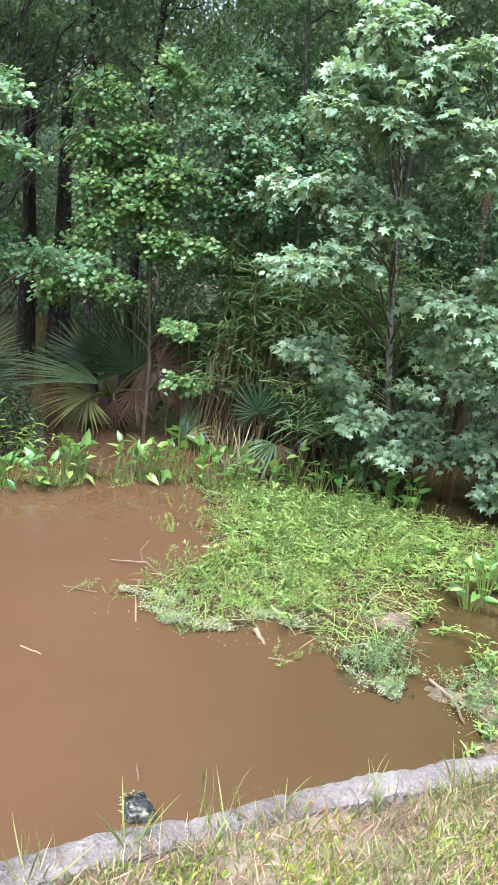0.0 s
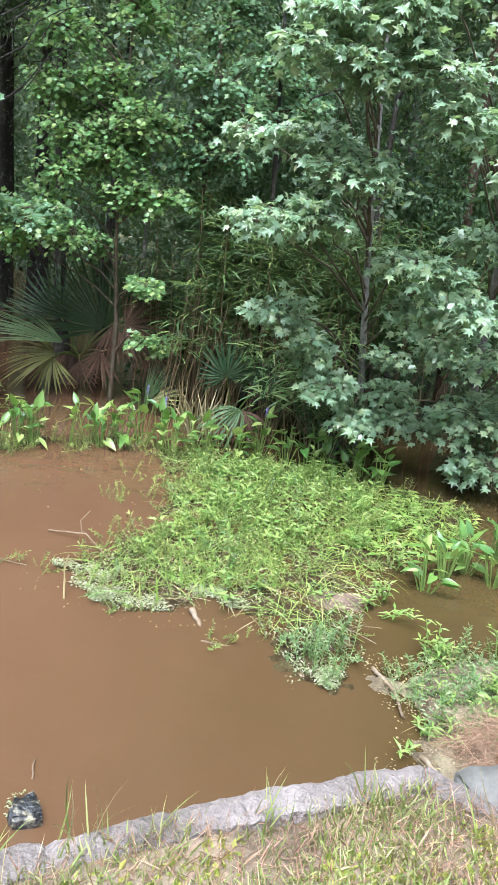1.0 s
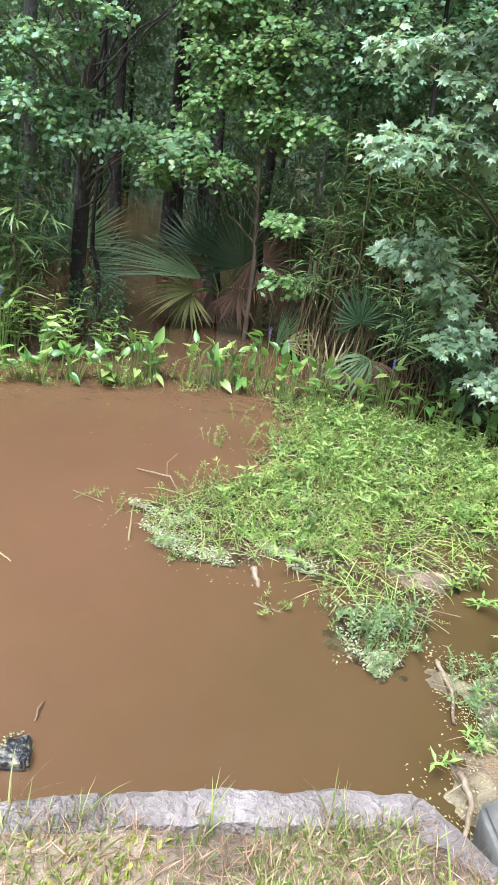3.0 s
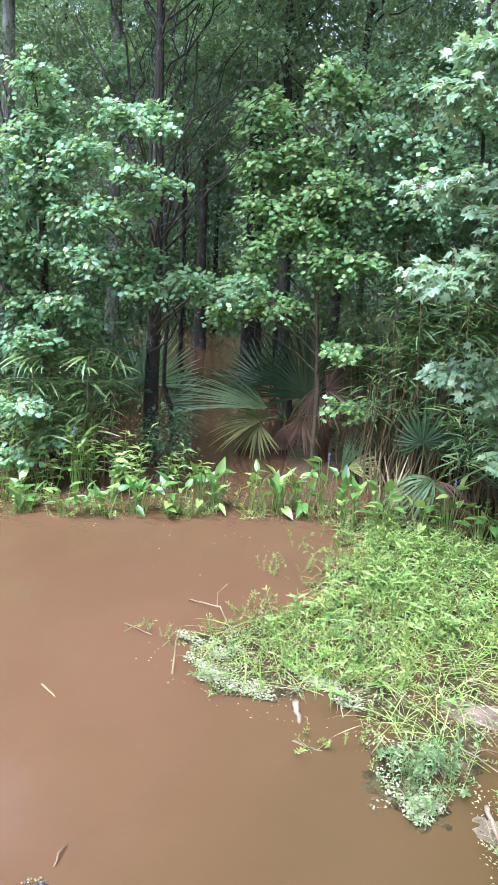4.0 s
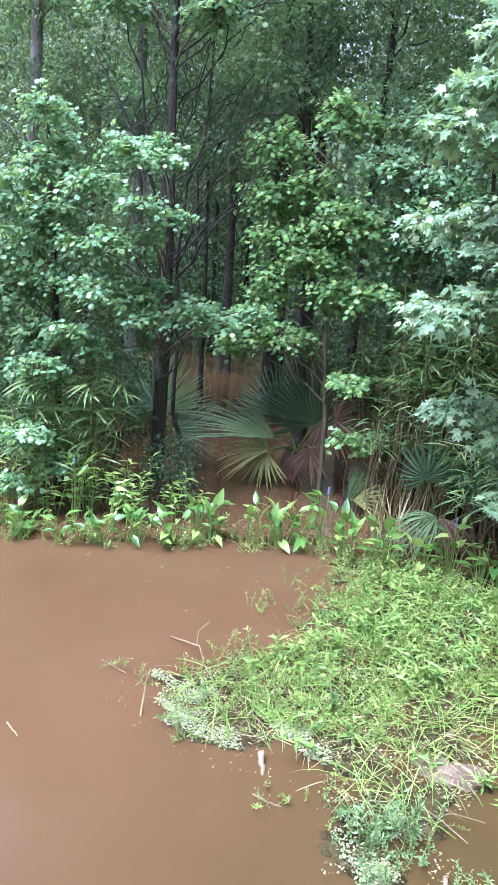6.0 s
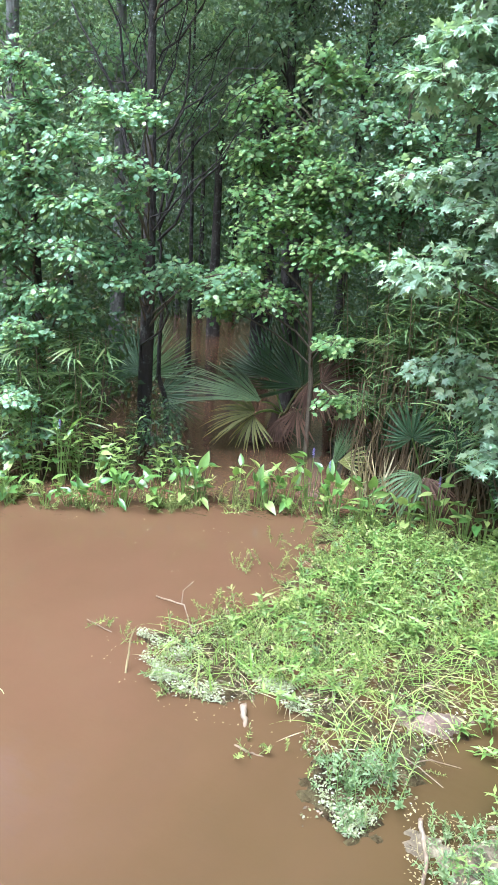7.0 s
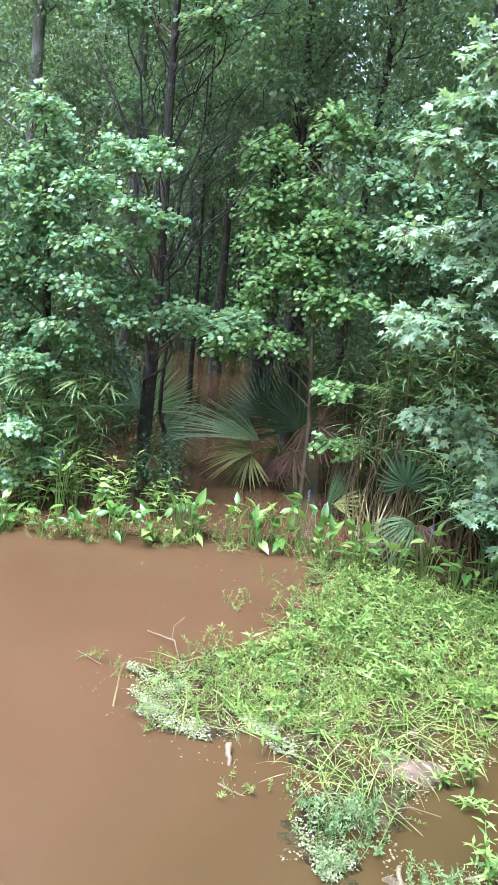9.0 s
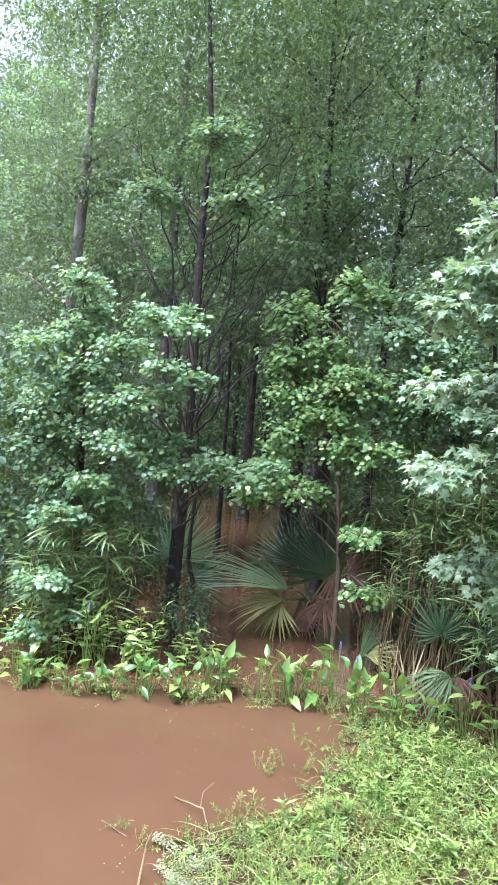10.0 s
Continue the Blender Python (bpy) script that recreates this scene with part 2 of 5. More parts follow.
def thing(name, at, label, category, group="", kind=""):
    ob = new(name)
    ob.location = at
    ob.empty_display_size = 0.1
    return tagged(ob, label, category, group, kind)


def unit(a):
    return a / np.maximum(np.linalg.norm(a, axis=-1, keepdims=True), 1e-9)


def tube(points, radii, sides=6):
    p = np.asarray(points, float)
    r = np.broadcast_to(np.asarray(radii, float), (len(p),))
    d = unit(np.gradient(p, axis=0))
    ref = np.where(np.abs(d[:, 2:3]) > 0.9, [[1.0, 0, 0]], [[0, 0, 1.0]])
    x = unit(np.cross(d, ref))
    y = np.cross(d, x)
    a = np.linspace(0, 2 * np.pi, sides, endpoint=False)
    v = p[:, None] + r[:, None, None] * (np.cos(a)[None, :, None] * x[:, None] + np.sin(a)[None, :, None] * y[:, None])
    i = np.arange(len(p) - 1)[:, None] * sides
    j = np.arange(sides)[None]
    k = (j + 1) % sides
    f = np.stack([i + j, i + k, i + k + sides, i + j + sides], -1).reshape(-1, 4)
    return v.reshape(-1, 3), f


def bent(a, b, sag=0.1, n=6, wobble=0.0):
    """A line of points from a to b that rises or sags between, with some wobble."""
    a, b = np.asarray(a, float), np.asarray(b, float)
    s = np.linspace(0, 1, n)[:, None]
    p = a + (b - a) * s
    p[:, 2] += sag * np.sin(s[:, 0] * np.pi)
    if wobble:
        w = rng.normal(0, wobble, (n, 3))
        w[0] = w[-1] = 0
        p += w
    return p


def scatter(template, pos, axis, up, size):
    """Copies of a template (length 1 along +y, face to +z) at many places."""
    v, f = template
    y = unit(axis)
    z = unit(up - (up * y).sum(-1, keepdims=True) * y)
    x = np.cross(y, z)
    m = np.stack([x, y, z], -1) * np.broadcast_to(np.asarray(size, float), (len(pos),))[:, None, None]
    out = np.einsum("kij,nj->kni", m, v) + pos[:, None]
    faces = f[None] + (np.arange(len(pos)) * len(v))[:, None, None]
    return out.reshape(-1, 3), faces.reshape(-1, f.shape[1])


def lobed(lobes, valley, centre, base=(0.0, 0.0), droop=0.25):
    """A leaf with pointed lobes: (angle, length) pairs from right to left, a valley between each two."""
    ring = [base]
    for i, (a, r) in enumerate(lobes):
        if i:
            b = (a + lobes[i - 1][0]) / 2
            ring.append((valley * np.cos(radians(b)), centre + valley * np.sin(radians(b))))
        ring.append((r * np.cos(radians(a)), centre + r * np.sin(radians(a))))
    ring = np.array([(0, centre)] + ring)
    z = -droop * ((ring[:, 0]) ** 2 + (ring[:, 1] - centre) ** 2) + 0.05 * np.abs(ring[:, 0])
    v = np.column_stack([ring, z])
    n = len(ring) - 1
    f = np.array([(0, 1 + i, 1 + (i + 1) % n) for i in range(n)])
    return v, f


STAR = lobed([(-25, 0.42), (28, 0.55), (90, 0.62), (152, 0.55), (205, 0.42)], 0.24, 0.4, droop=0.4)
MAPLE = lobed([(-20, 0.34), (30, 0.5), (90, 0.55), (150, 0.5), (200, 0.34)], 0.33, 0.42)
TRILOBE = lobed([(10, 0.42), (90, 0.55), (170, 0.42)], 0.3, 0.42)
OVAL = (np.array([(0, 0, 0), (-0.27, 0.42, 0.06), (0, 0.5, -0.02), (0.27, 0.42, 0.06), (0, 1, -0.12)], float), np.array([(0, 2, 1), (0, 3, 2), (1, 2, 4), (2, 3, 4)]))
NARROW = (np.array([(0, 0, 0), (-0.17, 0.5, 0.04), (0, 1, -0.1), (0.17, 0.5, 0.04)], float), np.array([(0, 3, 2), (0, 2, 1)]))
LANCE = (np.array([(0, 0, 0), (-0.13, 0.4, 0.04), (0, 0.45, -0.02), (0.13, 0.4, 0.04), (0, 1, -0.15)], float), np.array([(0, 2, 1), (0, 3, 2), (1, 2, 4), (2, 3, 4)]))
DIAMOND = (np.array([(0, 0, 0), (-0.3, 0.5, 0.05), (0, 1, -0.1), (0.3, 0.5, 0.05)], float), np.array([(0, 3, 2), (0, 2, 1)]))


def blade_template(width, bend, n=5):
    s = np.linspace(0, 1, n)
    w = width * np.minimum(1, 4 * s + 0.35) * (1 - s ** 2.2)
    y, z = np.sin(bend * s) / max(bend, 0.01), (np.cos(bend * s) - 1) / max(bend, 0.01)
    v = np.concatenate([np.column_stack([-w, y, z]), np.column_stack([w, y, z])])
    f = np.array([(i, i + n, i + n + 1, i + 1) for i in range(n - 1)])
    return v, f


BLADE, BLADE_STRAIGHT = blade_template(0.05, 1.1), blade_template(0.02, 0.35)
RIBBON = blade_template(0.036, 0.9, 6)


def spray(start, centre, r, count, size, template, flat=0.6, toward=(-0.1, -0.75, 1.0)):
    """One limb from start out to a spray of leafy twigs round centre. Wood and leaves."""
    centre = np.asarray(centre, float)
    limb = [tube(bent(start, centre, 0.12, 6, 0.02), np.linspace(0.012, 0.005, 6), 5)]
    wood = []
    twigs = max(4, count // 8)
    leaves = []
    hub = centre + rng.normal(0, 0.12 * r, (twigs, 3))
    out = unit(rng.normal(0, 1, (twigs, 3)) * [1.2, 1.0, 0.75])
    ends = centre + out * [1.25, 1.1, flat + 0.2] * r * rng.uniform(0.55, 1.15, (twigs, 1))
    for h, e in zip(hub, ends):
        p = bent(h, e, 0.02, 4)
        p[-1, 2] -= 0.12 * r
        wood.append(tube(p, np.linspace(0.0035, 0.0015, 4), 3))
        k = max(4, count // twigs)
        s = np.linspace(0.25, 1.0, k)
        at = np.array([np.interp(s, np.linspace(0, 1, 4), p[:, i]) for i in range(3)]).T
        d = unit(p[-1] - p[0])
        side = unit(np.cross(d, [0, 0, 1.0])) * np.where(np.arange(k) % 2, 1, -1)[:, None]
        ax = d * 0.7 + side * 0.9 + rng.normal(0, 0.3, (k, 3)) + [0, 0, -0.35]
        up = np.asarray(toward) + rng.normal(0, 0.5, (k, 3))
        at = at + side * 0.02 + rng.normal(0, 0.012, (k, 3))
        leaves.append((at, ax, up, size * rng.uniform(0.6, 1.15, k)))
    return limb, wood, leaves


def trunk_mesh(points, radii, bark, sides=10, rough=0.08):
    v, f = tube(points, radii, sides)
    c = np.repeat(np.asarray(points, float), sides, axis=0)
    n = np.array([noise.noise(Vector(q * [6, 6, 2])) for q in v])
    return mesh_of("trunk", [(v + (v - c) * (n * rough * 4)[:, None], f)], bark, True)


def leafy_tree(name, trunk, radii, bark, sprays, count, size, template, leaf, label, category, low=0.5, single=None):
    """A tree of the wood's edge: a trunk and leafy branches, each with its own leaves."""
    trunk = np.asarray(trunk, float)
    base = trunk[0]
    root = thing(name, base, label, category, "trees at the water's edge")
    part("trunk", trunk_mesh(trunk - base, radii, bark), root)
    more = [(x + frng.gauss(0, 0.6 * r), y + frng.uniform(0.15, 0.45), z + frng.gauss(0, 0.6 * r), r * 0.9) for x, y, z, r in sprays]
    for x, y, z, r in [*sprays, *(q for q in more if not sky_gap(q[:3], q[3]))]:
        zz = np.clip(z - 0.35 * np.hypot(x - base[0], y - base[1]) - 0.1, low, trunk[-1, 2])
        start = [np.interp(zz, trunk[:, 2], trunk[:, i]) for i in range(3)]
        limb, wood, leaves = spray(np.array(start) - base, np.array((x, y, z)) - base, r, int(count * (r / 0.25) ** 1.6), size, template)
        br = part("branch", mesh_of("branch", limb, TWIG, True), root)
        tagged(part("twig", mesh_of("twig", wood, TWIG, True), br), kind="stuff")
        at, ax, up, sz = (np.concatenate(q) for q in zip(*leaves))
        rest = np.ones(len(at), bool)
        if single:
            rest[::21] = False
            for a, b, c, d in zip(at[~rest], ax[~rest], up[~rest], sz[~rest]):
                yy = unit(b)
                zz = unit(c - np.dot(c, yy) * yy)
                m3 = np.stack([np.cross(yy, zz), yy, zz], -1) * d
                part("leaf", single, br).matrix_basis = Matrix([[*m3[i], a[i]] for i in range(3)] + [[0, 0, 0, 1]])
        tagged(part("leaves", mesh_of("leaves", [scatter(template, at[rest], ax[rest], up[rest], sz[rest])], leaf), br), kind="stuff")
    return root


# ---- ground, bank and water ----
SHORE_X = np.array([-60, -6.0, -2.0, -0.38, 0.0, 0.34, 0.7, 1.0, 1.2, 1.36, 1.6, 2.2, 6.0, 60])
SHORE_Y = np.array([-14, -1.6, 0.55, 1.55, 1.80, 2.0, 2.16, 2.29, 2.21, 2.15, 2.1, 2.7, 3.4, 5.0])


def ground_height(x, y):
    d = np.interp(x, SHORE_X, SHORE_Y) - y
    right = np.clip((x - 1.5) / 0.5, 0, 1)
    steep = np.clip(d / 0.05, -1, 0)
    gentle = np.clip(d / 0.75, -1, 0)
    s = steep * (1 - right) + gentle * right
    n = 0.02 * np.sin(5.1 * x + 1.7 * np.sin(2.3 * y)) * np.cos(4.3 * y) + 0.012 * np.sin(13 * x) * np.sin(11 * y + x)
    far = np.clip((y - 55) / 30, 0, 1)
    return np.where(d >= 0, 0.43 + 0.7 * n + 0.03 * np.clip(d, 0, 3), 0.43 + 0.7 * n + s * 1.0) + far * 1.2


def ground_sheet():
    xs = np.unique(np.round(np.concatenate([np.linspace(-2, 3, 130), -2 - np.geomspace(0.1, 140, 26), 3 + np.geomspace(0.1, 140, 26)]), 4))
    ys = np.unique(np.round(np.concatenate([np.linspace(0.8, 4, 110), 0.8 - np.geomspace(0.1, 120, 24), 4 + np.geomspace(0.2, 150, 26)]), 4))
    gx, gy = np.meshgrid(xs, ys)
    v = np.column_stack([gx.ravel(), gy.ravel(), ground_height(gx, gy).ravel()])
    nx, ny = len(xs), len(ys)
    i = (np.arange(ny - 1)[:, None] * nx + np.arange(nx - 1)[None]).ravel()
    return mesh_of("ground", [(v, np.stack([i, i + 1, i + 1 + nx, i + nx], -1))], SOIL, True)


tagged(new("ground", ground_sheet()), "bare brown soil and thatch of the pond bank", "ground", kind="structure")
gx = np.concatenate([-np.geomspace(90, 1, 12), np.geomspace(1, 90, 12)])
gy = np.concatenate([[-20, -4, 0], np.geomspace(1, 62, 24)])
mx, my = np.meshgrid(gx, gy)
wi = (np.arange(len(gy) - 1)[:, None] * len(gx) + np.arange(len(gx) - 1)[None]).ravel()
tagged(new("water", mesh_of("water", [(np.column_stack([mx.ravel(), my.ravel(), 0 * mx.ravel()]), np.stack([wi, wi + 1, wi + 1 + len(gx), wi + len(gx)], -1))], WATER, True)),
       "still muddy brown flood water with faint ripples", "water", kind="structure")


def far_backdrop():
    a = np.linspace(radians(-10), radians(190), 60)
    chunks = []
    x, y = 70 * np.cos(a) - 3, 66 * np.sin(a) + 2
    top = 19 + 2.5 * np.sin(a * 23) + 1.5 * np.sin(a * 57 + 1)
    v = np.concatenate([np.column_stack([x, y, 0 * x - 1]), np.column_stack([x, y, top])])
    i = np.arange(59)
    return mesh_of("backdrop", [(v, np.stack([i, i + 1, i + 61, i + 60], -1))], BACK)


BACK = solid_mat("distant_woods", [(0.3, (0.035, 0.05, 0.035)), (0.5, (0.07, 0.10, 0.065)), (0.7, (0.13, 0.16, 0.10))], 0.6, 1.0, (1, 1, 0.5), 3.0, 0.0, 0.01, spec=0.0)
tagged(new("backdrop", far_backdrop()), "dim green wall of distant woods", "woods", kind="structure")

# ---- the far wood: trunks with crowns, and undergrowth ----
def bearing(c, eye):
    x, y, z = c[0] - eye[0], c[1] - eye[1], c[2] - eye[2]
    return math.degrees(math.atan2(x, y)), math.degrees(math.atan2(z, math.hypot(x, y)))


# holes cut in the canopy by direction from two fixed eye points, so that sky shows: bearing, height, half width in
# degrees; seen from the bank, and mirrored in the water
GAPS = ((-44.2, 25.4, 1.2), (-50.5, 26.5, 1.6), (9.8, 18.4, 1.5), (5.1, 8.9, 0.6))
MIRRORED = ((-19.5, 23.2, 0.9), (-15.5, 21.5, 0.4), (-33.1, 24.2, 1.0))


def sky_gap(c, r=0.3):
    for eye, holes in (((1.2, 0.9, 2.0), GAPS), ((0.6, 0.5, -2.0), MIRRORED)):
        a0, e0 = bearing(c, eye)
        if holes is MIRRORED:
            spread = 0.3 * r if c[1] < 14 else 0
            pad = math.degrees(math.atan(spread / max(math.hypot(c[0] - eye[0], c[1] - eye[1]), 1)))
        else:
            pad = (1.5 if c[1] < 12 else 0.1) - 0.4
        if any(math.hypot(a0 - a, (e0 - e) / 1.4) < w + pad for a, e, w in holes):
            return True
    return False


def clump(centre, r, n, size, template=DIAMOND, flat=0.8):
    d = unit(rng.normal(0, 1, (n, 3))) * (rng.uniform(0.25, 1, (n, 1)) ** 0.5) * [1, 1, flat] * r
    ax = d * 0.7 + rng.normal(0, 0.5 * r, (n, 3)) + [0, 0, -0.3 * r]
    up = np.array([0, -0.3, 1.0]) + rng.normal(0, 0.5, (n, 3))
    return scatter(template, np.asarray(centre) + d, ax, up, size * rng.uniform(0.6, 1.3, n))


def forest_tree(x, y, lean, h, r, bark, first, clumps, leaf_size, spread=1.7, n=190, label="tall slender forest tree with dark wet bark"):
    root = thing("forest_tree", (x, y, -0.1), label, "tree", "trees of the flooded wood")
    k = 12
    s = np.linspace(0, 1, k)
    p = np.column_stack([lean[0] * s + 0.05 * h * 0.1 * np.sin(5 * s + x), lean[1] * s, h * s])
    rad = r * (1 - 0.75 * s) * (1 + 0.5 * np.exp(-s * 30))
    part("trunk", trunk_mesh(p, rad, bark, 9), root)
    leaves, wood = [], []
    for _ in range(clumps):
        z = rng.uniform(first, h * 1.02)
        a = rng.uniform(0, 2 * np.pi)
        d = rng.uniform(0.3, spread) * (1.15 - 0.5 * z / h)
        c = np.array([np.interp(z, p[:, 2], p[:, 0]) + d * np.cos(a), np.interp(z, p[:, 2], p[:, 1]) + d * np.sin(a), z])
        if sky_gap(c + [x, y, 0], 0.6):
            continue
        s0 = np.array([np.interp(z - 0.5 * d, p[:, 2], p[:, i]) for i in range(3)])
        wood.append(tube(bent(s0, c, 0.08, 5, 0.03), np.linspace(0.018, 0.005, 5), 4))
        leaves.append(clump(c, rng.uniform(0.4, 0.8), n, leaf_size, DIAMOND, 0.45))
    if leaves:
        for w in wood:
            part("limb", mesh_of("limb", [w], bark, True), root)
        tagged(part("crown", mesh_of("crown", leaves, FAR), root), kind="stuff")
    return root


def in_gap(x, y):
    """The open lane of water that runs back between the trees."""
    return y < 19 and abs(x - (1.43 - 0.585 * (y - 1.14))) < 0.9 + 0.02 * y


forest_tree(-5.55, 10.0, (0.25, 0), 11, 0.11, GREY_BARK, 3.4, 22, 0.085, label="grey lichen-spotted trunk rising from flood water")
forest_tree(-7.3, 16.0, (-0.3, 0), 14, 0.11, BARK, 4.0, 26, 0.17)
forest_tree(-5.5, 12.0, (0, 0), 7, 0.045, BARK, 3.6, 10, 0.085)
forest_tree(-5.0, 14.0, (-0.2, 0), 12, 0.10, BARK, 4.2, 20, 0.10)
forest_tree(-4.62, 14.3, (0.3, 0), 12, 0.12, BARK, 4.4, 20, 0.10)
forest_tree(-2.55, 10.0, (-0.6, 0), 10, 0.08, BARK, 3.8, 24, 0.085, label="dark-barked forest tree behind the saplings")
forest_tree(-2.3, 11.0, (0.2, 0.2), 11, 0.075, BARK, 3.4, 24, 0.085, label="dark-barked forest tree behind the saplings")
forest_tree(-6.7, 9.0, (0.5, 0), 12, 0.11, GREY_BARK, 3.0, 34, 0.085, label="pale grey mottled trunk in the flooded wood")
forest_tree(-4.8, 13.2, (0, 0), 12, 0.11, BARK, 4.5, 20, 0.10)
forest_tree(-3.95, 13.0, (-0.2, 0), 12, 0.09, BARK, 4.5, 16, 0.10)
forest_tree(2.05, 12.0, (-0.8, 0), 11, 0.09, GREY_BARK, 3.6, 26, 0.09, label="pale grey trunk leaning among green leaves")
forest_tree(1.06, 8.2, (0.1, 0), 6.5, 0.045, BARK, 2.9, 14, 0.075, 1.0)
forest_tree(0.15, 7.9, (-0.4, 0), 7, 0.03, BARK, 2.4, 12, 0.075, 1.0)
forest_tree(2.25, 9.0, (-0.3, 0), 8, 0.07, BROWN_BARK, 2.4, 18, 0.08, 1.3, label="dark-barked forest tree behind the saplings")
for i in range(40):
    y = frng.uniform(13, 34)
    x = frng.uniform(-1.05 * y - 1, 0.5 * y + 1)
    if in_gap(x, y):
        continue
    forest_tree(x, y, (frng.uniform(-0.7, 0.7), frng.uniform(-0.4, 0.4)), frng.uniform(10, 17), frng.uniform(0.04, 0.10), frng.choice((BARK, BARK, BARK, GREY_BARK)), 2.5 + y * 0.06, 26, 0.085 + y * 0.003, 2.0, 150)


def undergrowth(name, count, region, rmin, rmax, n, size, leaf, label, template=DIAMOND, flat=0.8):
    """Leafy thicket that nobody could count."""
    chunks, wood = [], []
    while len(chunks) < count:
        x, y, z = region()
        r = frng.uniform(rmin, rmax)
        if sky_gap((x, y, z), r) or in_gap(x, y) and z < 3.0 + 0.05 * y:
            continue
        chunks.append(clump((x, y, z), r, n, size, template, flat))
    return tagged(new(name, mesh_of(name, chunks, leaf)), label, "undergrowth", kind="stuff")


def region_far():
    y = frng.uniform(15, 34)
    return frng.uniform(-1.1 * y - 2, 0.5 * y + 2), y, frng.uniform(0.1, 1) ** 1.2 * (4 + 0.45 * y)


def region_wall():
    y = frng.uniform(34, 46)
    return frng.uniform(-1.1 * y - 4, 0.55 * y + 4), y, frng.uniform(0, 25)


def region_right():
    x, y = frng.uniform(-1.0, 5.0), frng.uniform(8.3, 12.5)
    return x, y, frng.uniform(0.15, 1.8 + 0.35 * max(0, x + 1)) + 0.15 * (y - 8)


def region_left():
    y = frng.uniform(5.6, 11)
    return frng.uniform(-1.0 * y - 1.5, -3.6 - 0.28 * max(0, y - 6.6)), y, frng.uniform(0.1, 2.6)


def region_end():
    y = frng.uniform(19.3, 24)
    return frng.uniform(-1.05 * y, 0.1 * y), y, frng.uniform(0.0, 3.4)


def region_behind():
    x, y = frng.uniform(-1.1, 4.2), frng.uniform(8.2, 9.8)
    return x, y, frng.uniform(1.75, 5.2 + 0.2 * x)


def region_spray():
    y = frng.uniform(8.2, 11.5)
    return frng.uniform(-0.95 * y - 0.5, 0.42 * y), y, frng.uniform(3.6, 8.6)


def region_high():
    y = frng.uniform(16, 30)
    return frng.uniform(-1.1 * y, 0.5 * y), y, frng.uniform(0.22, 0.75) * y + 2


def region_bank():
    a = frng.uniform(radians(195), radians(345))
    d = frng.uniform(15, 24)
    return d * math.cos(a), d * math.sin(a), frng.uniform(0.6, 7)


# unseen woods behind the viewer, added to cut low sky light
undergrowth("blocker_woods", 170, region_bank, 1.4, 2.6, 120, 0.42, FAR, "unseen woods behind the bank, added to block low sky light")
def region_lane():
    y = frng.uniform(8.6, 17)
    return 1.43 - 0.585 * (y - 1.14) + frng.uniform(-1.6, 1.6), y, frng.uniform(4.2, 6.6) + 0.12 * (y - 8)


# boughs added overhead to keep the sun off the lane's water
undergrowth("lane_shade_canopy", 75, region_lane, 0.5, 0.95, 240, 0.06, CROWN, "leafy boughs arching over the flooded lane, added to shade its water")
undergrowth("lane_thicket", 190, region_end, 0.7, 1.3, 170, 0.14, DARK, "brush closing the flooded lane, leaves darkened for its shade")
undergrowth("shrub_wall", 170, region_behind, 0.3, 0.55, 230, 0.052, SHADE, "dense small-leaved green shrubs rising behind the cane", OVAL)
undergrowth("leaf_sprays", 150, region_spray, 0.3, 0.6, 130, 0.062, EDGE, "flat sprays of pale lobed leaves in layers", MAPLE, 0.28)
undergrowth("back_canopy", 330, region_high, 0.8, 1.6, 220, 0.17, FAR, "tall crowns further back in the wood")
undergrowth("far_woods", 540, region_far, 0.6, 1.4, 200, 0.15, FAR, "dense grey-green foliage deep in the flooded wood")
def region_side():
    y = frng.uniform(2, 30)
    side = frng.random() < 0.5
    return (frng.uniform(-1.15 * y - 22, -1.15 * y - 7) if side else frng.uniform(0.5 * y + 4, 0.5 * y + 14)), y, frng.uniform(0.2, 13)


# out of view at both sides, added to stop sky light entering there
undergrowth("side_blocker_woods", 240, region_side, 1.0, 2.2, 150, 0.42, FAR, "unseen woods on both sides of the pond, added to block side light")
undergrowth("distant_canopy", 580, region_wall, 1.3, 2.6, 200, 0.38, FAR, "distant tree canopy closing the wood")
def region_mid():
    y = frng.uniform(9.0, 15)
    return frng.uniform(-1.05 * y - 1.5, 0.5 * y + 1.0), y, frng.uniform(2.0, 9.5)


undergrowth("mid_canopy", 420, region_mid, 0.4, 0.9, 270, 0.064, FAR, "small-leaved branches layered between the trunks")
def region_roof():
    y = frng.uniform(7.8, 17)
    return frng.uniform(-1.0 * y - 2, 0.45 * y + 1.5), y, frng.uniform(5.5, 8.5) + 0.3 * (y - 7)


def region_over():
    x = frng.uniform(-6.5, 4.0)
    return x, frng.uniform(5.9 if x < -0.8 else 7.0, 8.8), frng.uniform(5.8, 9.5)


# crowns added mostly above view, to shade the water behind the pickerelweed
undergrowth("shade_canopy", 280, region_over, 0.5, 0.95, 290, 0.055, CROWN, "leafy crowns of the edge trees, mostly out of view, added for shade")
undergrowth("high_canopy", 250, region_roof, 0.6, 1.1, 290, 0.062, FAR, "high leafy canopy over the flooded wood")
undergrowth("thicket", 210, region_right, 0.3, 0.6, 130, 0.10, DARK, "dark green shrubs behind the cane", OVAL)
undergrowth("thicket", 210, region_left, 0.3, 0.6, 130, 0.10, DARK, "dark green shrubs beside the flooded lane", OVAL)

